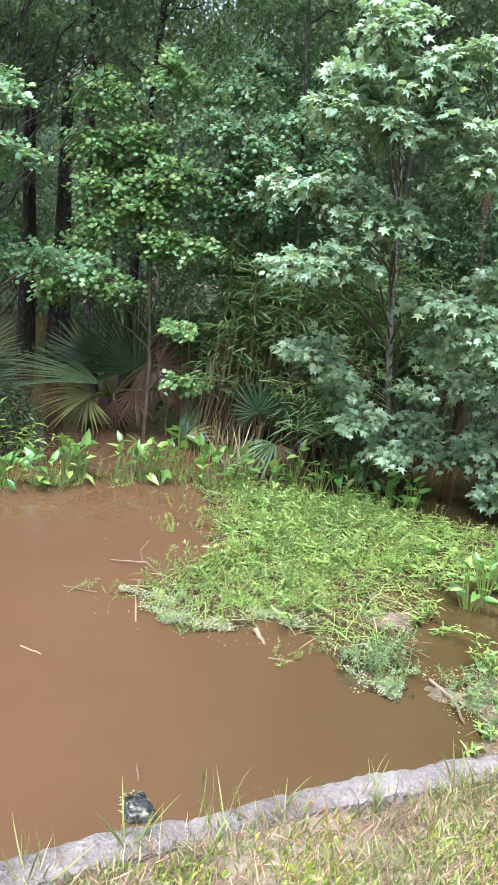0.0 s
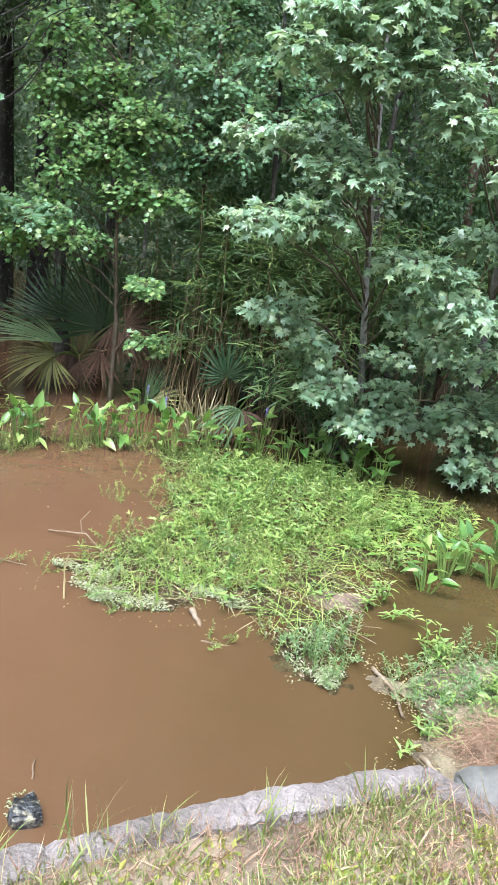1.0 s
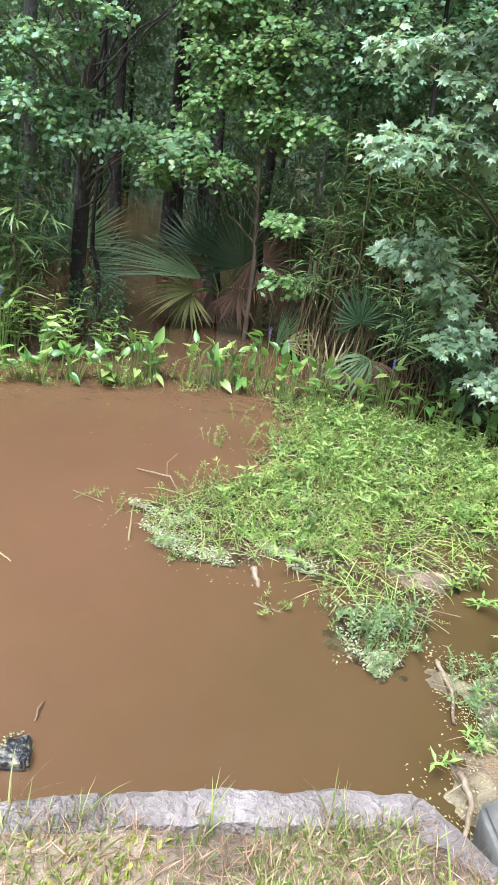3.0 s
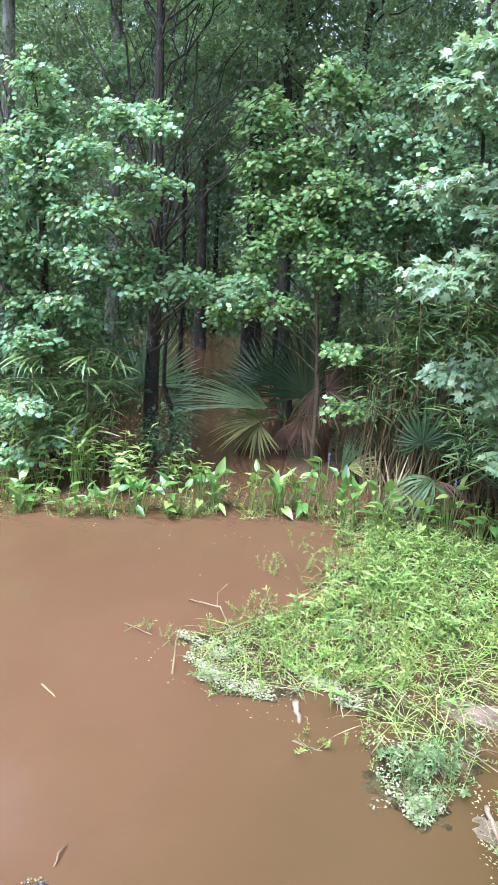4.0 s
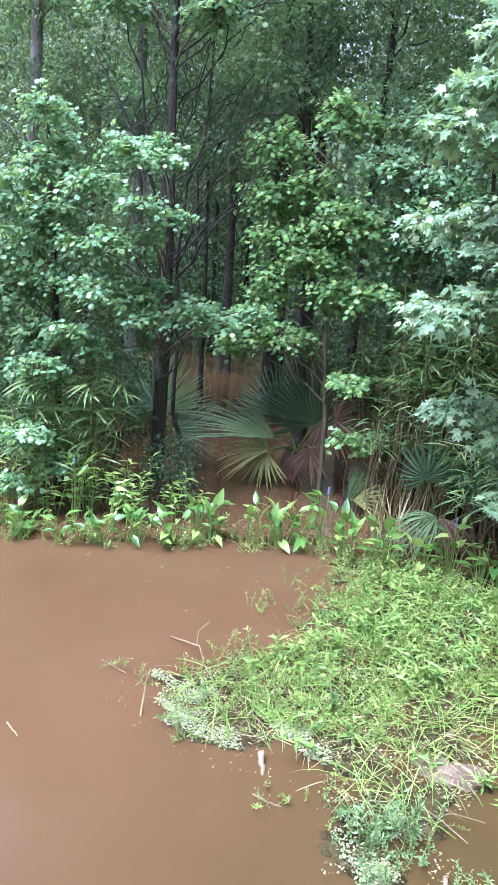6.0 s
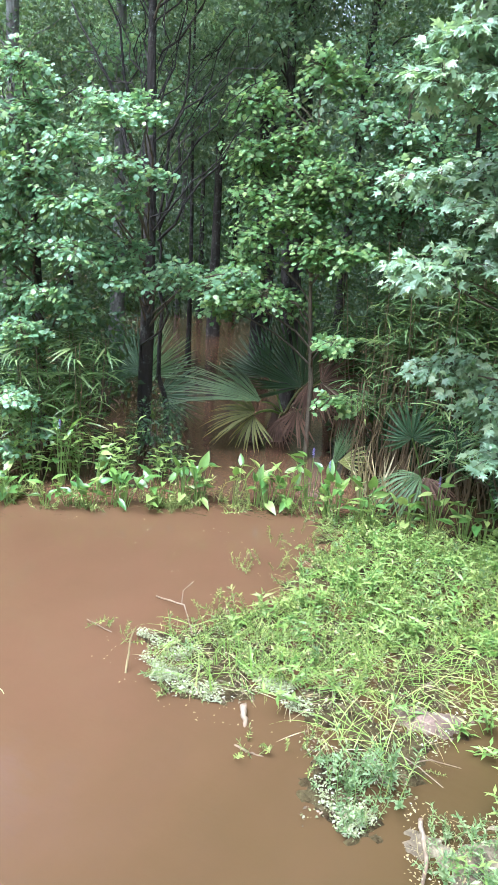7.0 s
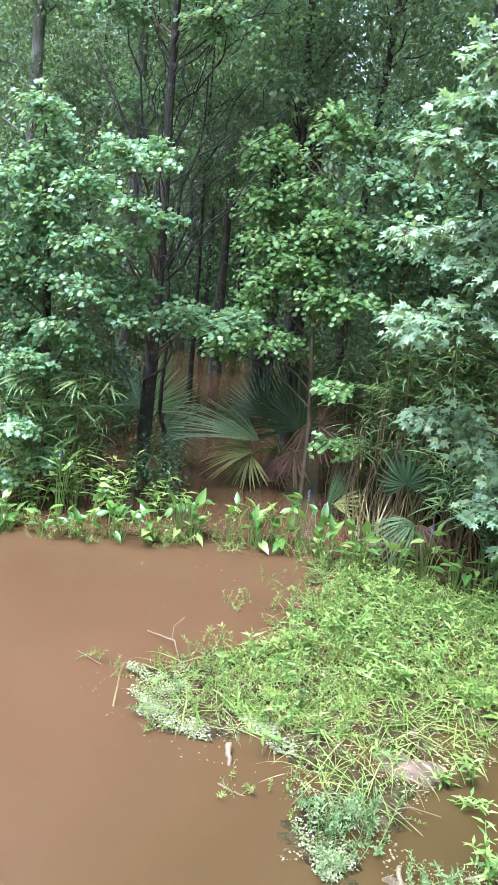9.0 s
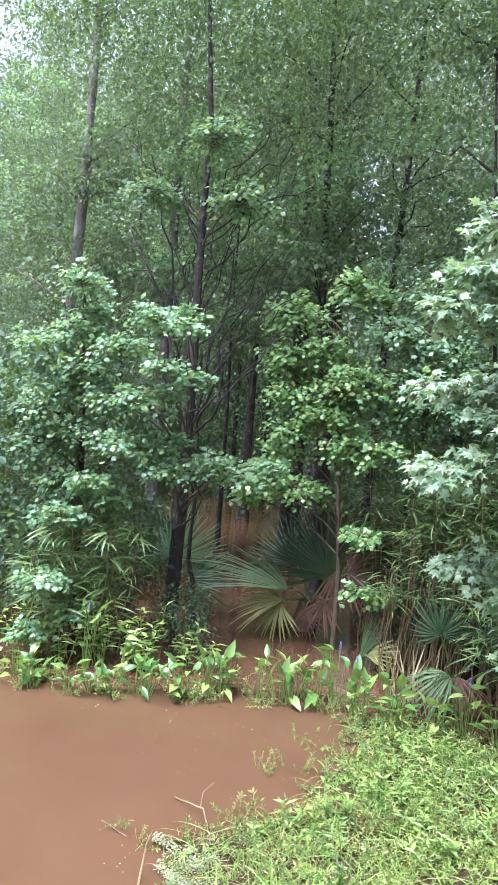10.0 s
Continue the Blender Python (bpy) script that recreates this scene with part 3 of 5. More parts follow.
# ---- trees at the water's edge ----
STAR_LEAF = mesh_of("leaf", [STAR], GUM_SINGLE)
leafy_tree("maple_sapling", [(-1.37, 7.9, -0.15), (-1.36, 7.88, 0.8), (-1.42, 7.85, 1.6), (-1.45, 7.8, 2.4), (-1.40, 7.7, 3.0), (-1.36, 7.6, 3.75)], [0.026, 0.024, 0.02, 0.016, 0.012, 0.006], TWIG, [
    (-1.36, 7.60, 3.64, 0.27), (-2.00, 7.60, 3.39, 0.31), (-1.99, 7.60, 2.95, 0.28), (-1.57, 7.60, 3.05, 0.28), (-1.81, 7.60, 2.56, 0.34), (-1.21, 7.60, 2.72, 0.39), (-1.90, 7.60, 2.17, 0.25),
    (-2.12, 7.60, 1.81, 0.25), (-1.76, 7.55, 1.63, 0.26), (-2.36, 7.60, 1.60, 0.23), (-1.19, 7.60, 2.09, 0.28), (-0.91, 7.60, 2.06, 0.20), (-1.50, 7.60, 2.37, 0.28), (-1.00, 7.50, 1.24, 0.16), (-1.00, 7.50, 0.73, 0.14)],
    400, 0.066, MAPLE, LIME, "slender sapling with yellow-green lobed leaves over the water", "tree")
leafy_tree("maple_sapling", [(-0.55, 8.3, -0.1), (-0.6, 8.2, 1.2), (-0.65, 8.0, 2.4), (-0.6, 7.8, 3.3)], [0.03, 0.025, 0.018, 0.008], TWIG, [
    (-0.94, 7.60, 3.19, 0.25), (-0.54, 7.60, 3.12, 0.28), (-0.27, 7.60, 2.92, 0.25), (-0.75, 7.7, 2.75, 0.3), (-0.35, 7.7, 2.55, 0.3), (-0.8, 7.8, 2.4, 0.25), (-0.1, 7.7, 3.3, 0.3), (-0.6, 7.9, 3.6, 0.3)],
    380, 0.066, TRILOBE, EDGE, "sapling with pale silvery-green leaves behind the cane", "tree")
leafy_tree("sweetgum", [(1.22, 7.25, -0.15), (1.12, 7.2, 0.8), (1.0, 7.15, 1.7), (0.9, 7.0, 2.6), (0.8, 6.8, 3.6)], [0.035, 0.03, 0.026, 0.02, 0.01], GREY_BARK, [
    (0.2, 5.90, 2.02, 0.22), (0.48, 5.90, 2.05, 0.25), (0.59, 5.90, 2.35, 0.25), (0.76, 5.90, 2.41, 0.19), (0.15, 6.20, 2.61, 0.21), (0.39, 6.10, 2.58, 0.21), (0.28, 6.40, 1.34, 0.25),
    (0.61, 6.30, 1.11, 0.17), (0.81, 6.30, 0.77, 0.21), (1.01, 6.30, 0.54, 0.17), (1.35, 6.80, 0.74, 0.21), (1.24, 5.90, 1.83, 0.19), (1.45, 5.90, 1.72, 0.23), (0.48, 5.60, 3.58, 0.23), (0.37, 5.60, 3.29, 0.20), (0.25, 5.60, 3.06, 0.20), (0.64, 5.60, 3.06, 0.23)],
    250, 0.092, STAR, GUM, "sweetgum with star-shaped pale green leaves hanging over water", "tree", 0.5, STAR_LEAF)
leafy_tree("sweetgum", [(2.3, 7.6, -0.15), (2.2, 7.4, 0.9), (2.1, 7.1, 2.0), (1.8, 6.6, 3.0), (1.5, 6.2, 3.8)], [0.05, 0.045, 0.035, 0.024, 0.01], GREY_BARK, [
    (1.73, 5.90, 1.53, 0.23), (1.99, 6.50, 0.66, 0.31), (2.19, 6.30, 0.30, 0.21), (1.59, 6.80, 1.23, 0.25), (1.75, 6.40, 2.05, 0.25), (0.82, 5.60, 3.36, 0.23), (1.07, 5.60, 3.46, 0.21), (1.15, 5.60, 3.00, 0.23),
    (1.31, 5.60, 2.76, 0.23), (2.2, 6.2, 1.2, 0.3), (2.3, 6.0, 2.3, 0.3), (1.8, 5.8, 2.7, 0.28), (2.1, 6.0, 3.2, 0.3), (1.6, 6.8, 0.5, 0.25)],
    250, 0.09, STAR, GUM, "sweetgum with star-shaped bluish-green leaves reaching the water", "tree", 0.5, STAR_LEAF)
leafy_tree("edge_tree", [(-2.99, 7.3, -0.2), (-2.99, 7.3, 0.4), (-2.98, 7.3, 1.24), (-2.96, 7.3, 2.65), (-2.97, 7.3, 3.7), (-2.97, 7.3, 5.4), (-3.2, 7.3, 7.5)], [0.085, 0.075, 0.07, 0.06, 0.045, 0.03, 0.012], BARK, [
    (-2.53, 6.00, 3.14, 0.19), (-2.39, 6.00, 3.04, 0.15), (-2.92, 6.00, 2.84, 0.25), (-2.35, 6.00, 2.67, 0.19), (-2.63, 6.00, 2.37, 0.19), (-2.80, 6.00, 1.97, 0.25), (-2.44, 6.30, 1.77, 0.20), (-2.18, 6.60, 1.83, 0.22), (-2.98, 6.00, 2.38, 0.21), (-1.95, 6.75, 1.72, 0.18),
    (-2.6, 6.9, 5.0, 0.3), (-2.3, 7.0, 4.4, 0.28), (-3.5, 7.0, 4.6, 0.3)],
    380, 0.062, MAPLE, EDGE, "dark wet trunk with layers of light green lobed leaves", "tree", 1.2)
leafy_tree("edge_tree", [(-4.0, 6.9, -0.2), (-3.95, 6.8, 1.0), (-3.8, 6.6, 2.2), (-3.6, 6.3, 3.4)], [0.05, 0.045, 0.035, 0.015], BARK, [
    (-3.34, 6.00, 3.43, 0.25), (-3.41, 6.00, 2.99, 0.25), (-3.29, 6.00, 2.60, 0.28), (-3.37, 6.00, 2.05, 0.25), (-3.44, 6.00, 1.56, 0.25), (-3.55, 6.00, 1.25, 0.19), (-3.05, 5.40, 0.75, 0.17), (-3.13, 5.40, 0.32, 0.17), (-3.75, 6.0, 2.8, 0.3), (-3.8, 6.0, 1.9, 0.3), (-3.7, 5.9, 2.3, 0.3), (-3.0, 5.9, 1.6, 0.2), (-3.1, 5.7, 1.3, 0.2)],
    380, 0.063, MAPLE, EDGE, "leafy young tree with pale green leaves over the water", "tree")


def bare_limbs(root_at, limbs, label):
    root = thing("dead_sapling", root_at, label, "tree")
    for a, b, r in limbs:
        p = bent(np.array(a) - root_at, np.array(b) - root_at, 0.1, 8, 0.04)
        part("limb", mesh_of("limb", [tube(p, np.linspace(r, r * 0.3, 8), 6)], BARK, True), root)


twigs = []
for i in range(26):
    z0, a = frng.uniform(1.9, 4.6), frng.uniform(-1.15, 1.15)
    l = frng.uniform(0.7, 1.7)
    foot = (-2.98 + frng.uniform(-0.03, 0.03), 7.3, z0)
    tip = (foot[0] + l * math.sin(a), 7.3 + frng.uniform(-0.3, 0.4), z0 + l * math.cos(a))
    twigs.append((foot, tip, frng.uniform(0.007, 0.013)))
    for q in (0.45, 0.7):
        mid = tuple(u + (v - u) * q for u, v in zip(foot, tip))
        twigs.append((mid, (mid[0] + 0.4 * l * math.sin(a + frng.uniform(-0.8, 0.8)), mid[1] + frng.uniform(-0.15, 0.15), mid[2] + 0.4 * l), 0.005))
bare_limbs((-2.9, 7.6, 0.0), [*twigs, ((-2.9, 7.6, 0.0), (-3.0, 7.5, 2.3), 0.03), ((-3.0, 7.5, 2.2), (-2.2, 7.5, 4.0), 0.018), ((-3.0, 7.5, 2.3), (-2.5, 7.5, 4.6), 0.016), ((-2.99, 7.5, 2.25), (-4.2, 7.6, 4.4), 0.024),
                              ((-3.0, 7.5, 2.1), (-1.9, 7.6, 3.2), 0.015), ((-3.5, 7.55, 3.1), (-3.2, 7.5, 4.2), 0.012), ((-3.0, 7.5, 2.25), (-3.9, 7.5, 5.2), 0.018), ((-2.95, 7.2, 0.9), (-2.2, 6.7, 1.75), 0.014)],
           "dark leafless forked limbs of a sapling")


# ---- palms ----
def fan(size, segments, spread, droop, fold=0.35, fused=0.45):
    """The blade of a fan palm: folded segments that are joined near the hub and free at the tips."""
    chunks = []
    ang = np.linspace(-spread, spread, segments)
    half = radians(spread / segments)
    for a in ang:
        a = radians(a + rng.normal(0, 1.2))
        L = size * (0.86 + 0.14 * math.cos(a)) * rng.uniform(0.9, 1.05)
        s = np.array([0.03, fused * 0.5, fused, 0.72, 0.9, 1.0])
        w = np.where(s <= fused, np.tan(half) * s, np.tan(half) * fused * np.clip((1 - s) / (1 - fused), 0, 1) ** 0.6) * L
        d = droop * L * s ** 2.3 * rng.uniform(0.7, 1.4)
        c, n = np.array([math.sin(a), math.cos(a), 0]), np.array([math.cos(a), -math.sin(a), 0])
        ridge = c * (s * L)[:, None] - np.array([0, 0, 1.0]) * d[:, None]
        rise = np.array([0, 0, 1.0]) * (w * fold)[:, None]
        v = np.concatenate([ridge - n * w[:, None] + rise, ridge, ridge + n * w[:, None] + rise])
        k = len(s)
        i = np.arange(k - 1)
        chunks.append((v, np.concatenate([np.stack([i, i + k, i + k + 1, i + 1], -1), np.stack([i + k, i + 2 * k, i + 2 * k + 1, i + k + 1], -1)])))
    return chunks


def frond(palm, base, hub, axis, face, size, material, segments=26, spread=105, droop=0.25, label=""):
    at = np.array(palm.location)
    b, h = np.array(base) - at, np.array(hub) - at
    y = unit(np.array(axis, float))
    z = unit(np.array(face, float) - np.dot(face, y) * y)
    m = np.stack([np.cross(y, z), y, z], -1)
    blade = part("frond", mesh_of("frond", [(v @ m.T + h, f) for v, f in fan(size, segments, spread, droop)], material), palm, label)
    part("petiole", mesh_of("petiole", [tube(bent(b, h, 0.05, 6), np.linspace(0.012, 0.006, 6), 5)], STALK if material is not PALM_DEAD else STRAW, True), blade)


palm = thing("fan_palm", (-1.95, 8.35, -0.05), "fan palm with green fronds and a skirt of dead brown ones", "palm")
part("stem", trunk_mesh([(0, 0, 0), (0, 0, 0.2), (0.02, 0, 0.4)], [0.11, 0.1, 0.05], BROWN_BARK), palm)
B = (-1.85, 8.33, 0.3)
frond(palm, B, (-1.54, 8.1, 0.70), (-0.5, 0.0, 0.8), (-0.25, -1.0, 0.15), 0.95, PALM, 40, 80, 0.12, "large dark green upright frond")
frond(palm, B, (-1.86, 7.8, 0.54), (-1.0, -0.05, 0.36), (0.05, -0.28, 1.0), 1.05, PALM_PALE, 24, 40, 0.16, "pale green frond, its lit tone put into the blade colour")
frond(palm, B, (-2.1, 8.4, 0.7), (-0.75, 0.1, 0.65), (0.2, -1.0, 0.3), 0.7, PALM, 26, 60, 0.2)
frond(palm, B, (-1.95, 7.85, 0.40), (-0.9, -0.1, 0.05), (0, -0.45, 0.9), 0.62, PALM_YELLOW, 22, 55, 0.3, "yellowing frond drooping to the water")
frond(palm, B, (-1.28, 7.95, 0.80), (0.8, -0.1, 0.1), (0.0, -1.0, 0.3), 0.5, PALM_DEAD, 24, 100, 0.2, "dead reddish-brown frond")
frond(palm, B, (-1.4, 7.92, 0.8), (0.1, -0.25, -0.9), (0.2, -1.0, -0.1), 0.45, PALM_DEAD, 9, 34, 0.1, "dead brown frond hanging down")
frond(palm, B, (-1.5, 7.9, 0.5), (-0.1, -0.3, -0.9), (0.1, -1.0, -0.2), 0.42, PALM_DEAD, 10, 45, 0.1, "dead brown frond hanging down")
frond(palm, B, (-1.0, 7.95, 0.6), (0.3, -0.2, -0.8), (0, -1, 0), 0.45, PALM_DEAD, 9, 36, 0.15, "dead brown frond hanging down")
frond(palm, B, (-2.0, 7.9, 0.36), (-0.1, -0.4, -0.6), (-0.1, -1.0, 0.2), 0.42, PALM_YELLOW, 14, 60, 0.2, "yellowing frond drooping to the water")
frond(palm, B, (-1.75, 8.0, 0.34), (0.1, -0.2, -0.9), (-0.1, -1.0, 0), 0.36, PALM_DEAD, 12, 50, 0.1, "dead brown frond hanging down")
frond(palm, B, (-1.3, 8.25, 0.85), (0.5, 0.0, 0.7), (0, -1, 0.3), 0.65, PALM, 24, 80, 0.25)
palm = thing("fan_palm", (-3.5, 8.2, -0.05), "young fan palm half hidden behind a trunk", "palm")
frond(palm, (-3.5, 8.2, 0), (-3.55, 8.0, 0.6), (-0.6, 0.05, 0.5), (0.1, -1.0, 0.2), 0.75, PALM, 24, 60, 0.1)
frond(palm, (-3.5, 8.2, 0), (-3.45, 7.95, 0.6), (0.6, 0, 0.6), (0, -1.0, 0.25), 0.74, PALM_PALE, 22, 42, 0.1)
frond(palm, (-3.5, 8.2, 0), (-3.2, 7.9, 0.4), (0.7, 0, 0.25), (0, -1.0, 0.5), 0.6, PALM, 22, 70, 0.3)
palm = thing("small_palm", (-0.92, 7.6, -0.03), "small palm with one blue-green and one yellow frond", "palm")
frond(palm, (-0.92, 7.6, 0), (-0.93, 7.55, 0.08), (0.28, 0, 0.9), (-0.6, -0.9, 0.1), 0.5, PALM_PALE, 12, 22, 0.05)
frond(palm, (-0.92, 7.6, 0), (-0.85, 7.5, 0.15), (0.8, -0.1, 0.4), (-0.2, -0.7, 0.7), 0.33, PALM_YELLOW, 10, 40, 0.25, "yellow curling frond")
palm = thing("fan_palm", (-0.05, 7.6, -0.03), "low fan palm in front of the cane", "palm")
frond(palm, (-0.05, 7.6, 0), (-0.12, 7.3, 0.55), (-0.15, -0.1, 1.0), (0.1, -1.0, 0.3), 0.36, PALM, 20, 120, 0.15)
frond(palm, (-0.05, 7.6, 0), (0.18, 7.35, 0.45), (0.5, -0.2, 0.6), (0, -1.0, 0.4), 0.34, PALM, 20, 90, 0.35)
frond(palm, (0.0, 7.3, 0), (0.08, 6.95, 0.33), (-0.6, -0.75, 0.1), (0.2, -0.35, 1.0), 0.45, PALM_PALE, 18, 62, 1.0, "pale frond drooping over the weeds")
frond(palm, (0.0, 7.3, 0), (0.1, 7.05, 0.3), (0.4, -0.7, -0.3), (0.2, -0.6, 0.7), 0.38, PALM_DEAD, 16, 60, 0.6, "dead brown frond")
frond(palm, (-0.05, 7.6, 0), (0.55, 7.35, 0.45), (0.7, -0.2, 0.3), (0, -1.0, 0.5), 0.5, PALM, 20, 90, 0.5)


# ---- cane ----
def culm_meshes(h, lean, leaves_from, n, length, leaf=None):
    p = bent((0, 0, -0.1), (lean[0], lean[1], h), 0.0, 7, 0.012)
    p[3:, 0] += lean[0] * 0.2
    stem = mesh_of("culm", [tube(p, np.linspace(0.008, 0.003, 7), 5)], CULM, True)
    z = rng.uniform(leaves_from, 1.0, n) * h
    at = np.array([np.interp(z, p[:, 2], p[:, i]) for i in range(3)]).T
    a = rng.uniform(0, 2 * np.pi, n)
    ax = np.column_stack([np.cos(a), np.sin(a) - 0.25, rng.uniform(-0.2, 0.7, n)])
    up = np.array([0, -0.3, 1.0]) + rng.normal(0, 0.3, (n, 3))
    twig = at + ax * rng.uniform(0, 0.12, (n, 1))
    return stem, mesh_of("cane_leaves", [scatter(RIBBON, twig, ax, up, length * rng.uniform(0.6, 1.2, n))], leaf or CANE)


CULMS = [culm_meshes(h, (rng.normal(0, 0.15), rng.normal(-0.1, 0.12)), 0.6, 72, 0.21) for h in (1.5, 1.8, 2.0, 2.2, 1.7, 2.1)]
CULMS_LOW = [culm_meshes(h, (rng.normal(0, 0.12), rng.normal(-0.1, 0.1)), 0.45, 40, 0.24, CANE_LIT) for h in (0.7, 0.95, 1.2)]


def cane_clump(at, n, spread, kinds, label):
    root = thing("cane_clump", at, label, "cane", "cane along the water")
    for i in range(n):
        stem, leaf = kinds[i % len(kinds)]
        c = part("culm", stem, root)
        c.location = (frng.gauss(0, spread), frng.gauss(0, spread * 0.7), 0)
        c.rotation_euler = (0, 0, frng.uniform(-0.9, 0.9))
        part("leaves", leaf, c)


CULMS_DRY = [culm_meshes(h, (rng.normal(0, 0.16), rng.normal(-0.08, 0.1)), 0.75, 14, 0.2) for h in (1.0, 1.2, 1.45, 0.8)]
for x, y, n, s in [(-0.72, 7.65, 9, 0.13), (-0.48, 7.62, 9, 0.14), (-0.25, 7.62, 8, 0.14), (0.3, 7.6, 7, 0.15), (0.62, 7.55, 6, 0.15)]:
    cane_clump((x, y, 0), n, s, CULMS_DRY, "thin tan cane culms bare below, crowded together")
for x, y, n, s in [(-0.75, 8.0, 16, 0.16), (-0.35, 7.9, 18, 0.18), (0.05, 8.0, 18, 0.2), (0.45, 7.8, 16, 0.2), (0.9, 8.0, 16, 0.25), (0.3, 8.5, 16, 0.3), (1.6, 8.2, 16, 0.3)]:
    cane_clump((x, y, 0), n, s, CULMS, "dense clump of tall cane with tan culms and narrow leaves")
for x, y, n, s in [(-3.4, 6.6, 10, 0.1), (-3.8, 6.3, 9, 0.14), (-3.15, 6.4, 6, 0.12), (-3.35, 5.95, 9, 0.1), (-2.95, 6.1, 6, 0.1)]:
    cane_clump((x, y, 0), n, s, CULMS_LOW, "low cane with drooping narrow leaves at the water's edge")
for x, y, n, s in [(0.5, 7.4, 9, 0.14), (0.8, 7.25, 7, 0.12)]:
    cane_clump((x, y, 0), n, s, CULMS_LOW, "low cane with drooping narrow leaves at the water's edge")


# ---- outline of the floating mat and of the shore litter ----
MAT = np.array([(-0.62, 4.14), (-0.56, 4.0), (-0.4, 3.88), (-0.32, 3.74), (-0.1, 3.76), (0.08, 3.84), (0.19, 3.96), (0.39, 3.98), (0.52, 3.75), (0.6, 3.46), (0.68, 3.36), (0.8, 3.32), (0.93, 3.42), (0.95, 3.65), (0.99, 4.1), (1.15, 4.4), (1.35, 4.9), (1.75, 5.2), (2.1, 6.0), (1.3, 6.35), (0.4, 6.6), (-0.3, 6.5), (-0.5, 6.2), (-0.3, 5.8), (-0.28, 5.3), (-0.2, 4.85), (-0.34, 4.6), (-0.42, 4.34)])
SHELF = np.array([(1.02, 3.5), (1.2, 3.2), (1.15, 2.85), (1.22, 2.6), (1.8, 2.6), (2.2, 3.2), (1.9, 3.7), (1.5, 3.9), (1.25, 3.6)])


def depth_inside(px, py, poly):
    """Distance to the outline, positive inside."""
    a, b = poly, np.roll(poly, -1, 0)
    best, inside = np.full(px.shape, 1e9), np.zeros(px.shape, bool)
    for (ax, ay), (bx, by) in zip(a, b):
        t = np.clip(((px - ax) * (bx - ax) + (py - ay) * (by - ay)) / ((bx - ax) ** 2 + (by - ay) ** 2), 0, 1)
        best = np.minimum(best, np.hypot(px - ax - t * (bx - ax), py - ay - t * (by - ay)))
        inside ^= ((ay > py) != (by > py)) & (px < (bx - ax) * (py - ay) / (by - ay + 1e-12) + ax)
    return np.where(inside, best, -best)


def ripple(x, y, s, seed=0.0):
    return np.array([noise.noise(Vector((a * s, b * s, seed))) for a, b in zip(np.ravel(x), np.ravel(y))]).reshape(np.shape(x))


def raft_mesh(name, poly, step, material, top, ragged, holes, pad=0.1):
    lo, hi = poly.min(0) - pad, poly.max(0) + pad
    xs, ys = np.arange(lo[0], hi[0], step), np.arange(lo[1], hi[1], step)
    x, y = np.meshgrid(xs, ys)
    d = depth_inside(x, y, poly) + ragged * (0.8 * ripple(x, y, 7) + 0.7 * ripple(x, y, 17, 3) + 0.5 * ripple(x, y, 41, 6))
    z = np.clip(d * 0.35, -0.06, top) - holes * np.clip(ripple(x, y, 3.2, 9) - 0.05 + 0.35 * np.clip((x - 1.0) / 0.5, 0, 1), 0, 1) + 0.02 * ripple(x, y, 24, 5)
    v = np.column_stack([x.ravel(), y.ravel(), z.ravel()])
    i = (np.arange(len(ys) - 1)[:, None] * len(xs) + np.arange(len(xs) - 1)[None]).ravel()
    f = np.stack([i, i + 1, i + 1 + len(xs), i + len(xs)], -1)
    return mesh_of(name, [(v, f[z.ravel()[f].max(1) > -0.03])], material, True)


def in_poly(poly, n, margin, keep):
    lo, hi = poly.min(0) - 0.1, poly.max(0) + 0.1
    p = rng.uniform(lo, hi, (n * 4, 2))
    d = depth_inside(p[:, 0], p[:, 1], poly) + 0.1 * ripple(p[:, 0], p[:, 1], 6)
    p = p[(d > margin) & (rng.uniform(0, 1, len(p)) < keep(p[:, 0], p[:, 1]))]
    return p[:n]


def patchy_cover(x, y, seed, scale=2.4, level=0.5):
    return np.clip(level + 2.1 * ripple(x, y, scale, seed), 0.0, 1)


def bare(x, y):
    return (1 - 0.85 * ((x > 0.55) & (y > 3.65) & (y < 4.6))) * (1 - 0.75 * np.clip((x - 0.95 - 0.25 * (y - 5)) / 0.3, 0, 1))


# ---- pickerelweed and other broad-leaved plants ----
def pickerel_leaf(length, width, cup):
    s = np.linspace(0, 1, 7)
    w = width * np.array([0.55, 0.95, 1.0, 0.85, 0.6, 0.3, 0.0])
    y = s * length
    y0 = y.copy()
    y0[0] += 0.12 * length
    z = -0.18 * length * s ** 2
    v = np.concatenate([np.column_stack([-w, y - 0.1 * length * (s == 0), z + cup * w]), np.column_stack([0 * w, y0, z]), np.column_stack([w, y - 0.1 * length * (s == 0), z + cup * w])])
    i = np.arange(6)
    f = np.concatenate([np.stack([i, i + 7, i + 8, i + 1], -1), np.stack([i + 7, i + 14, i + 15, i + 8], -1)])
    return mesh_of("leaf", [(v, f)], PICKEREL, True)


PICKEREL_LEAVES = [pickerel_leaf(l, w, c) for l, w, c in ((0.15, 0.032, 0.5), (0.17, 0.04, 0.35), (0.13, 0.04, 0.6), (0.18, 0.045, 0.3), (0.11, 0.026, 0.7))]


def spike_mesh():
    n = 60
    z = rng.uniform(0, 0.085, n)
    a = rng.uniform(0, 6.3, n)
    d = np.column_stack([np.cos(a), np.sin(a), rng.uniform(0, 0.8, n)])
    return mesh_of("flower_spike", [scatter(OVAL, np.column_stack([0 * z, 0 * z, z]), d, rng.normal(0, 1, (n, 3)), rng.uniform(0.010, 0.016, n))], VIOLET)


SPIKE = spike_mesh()


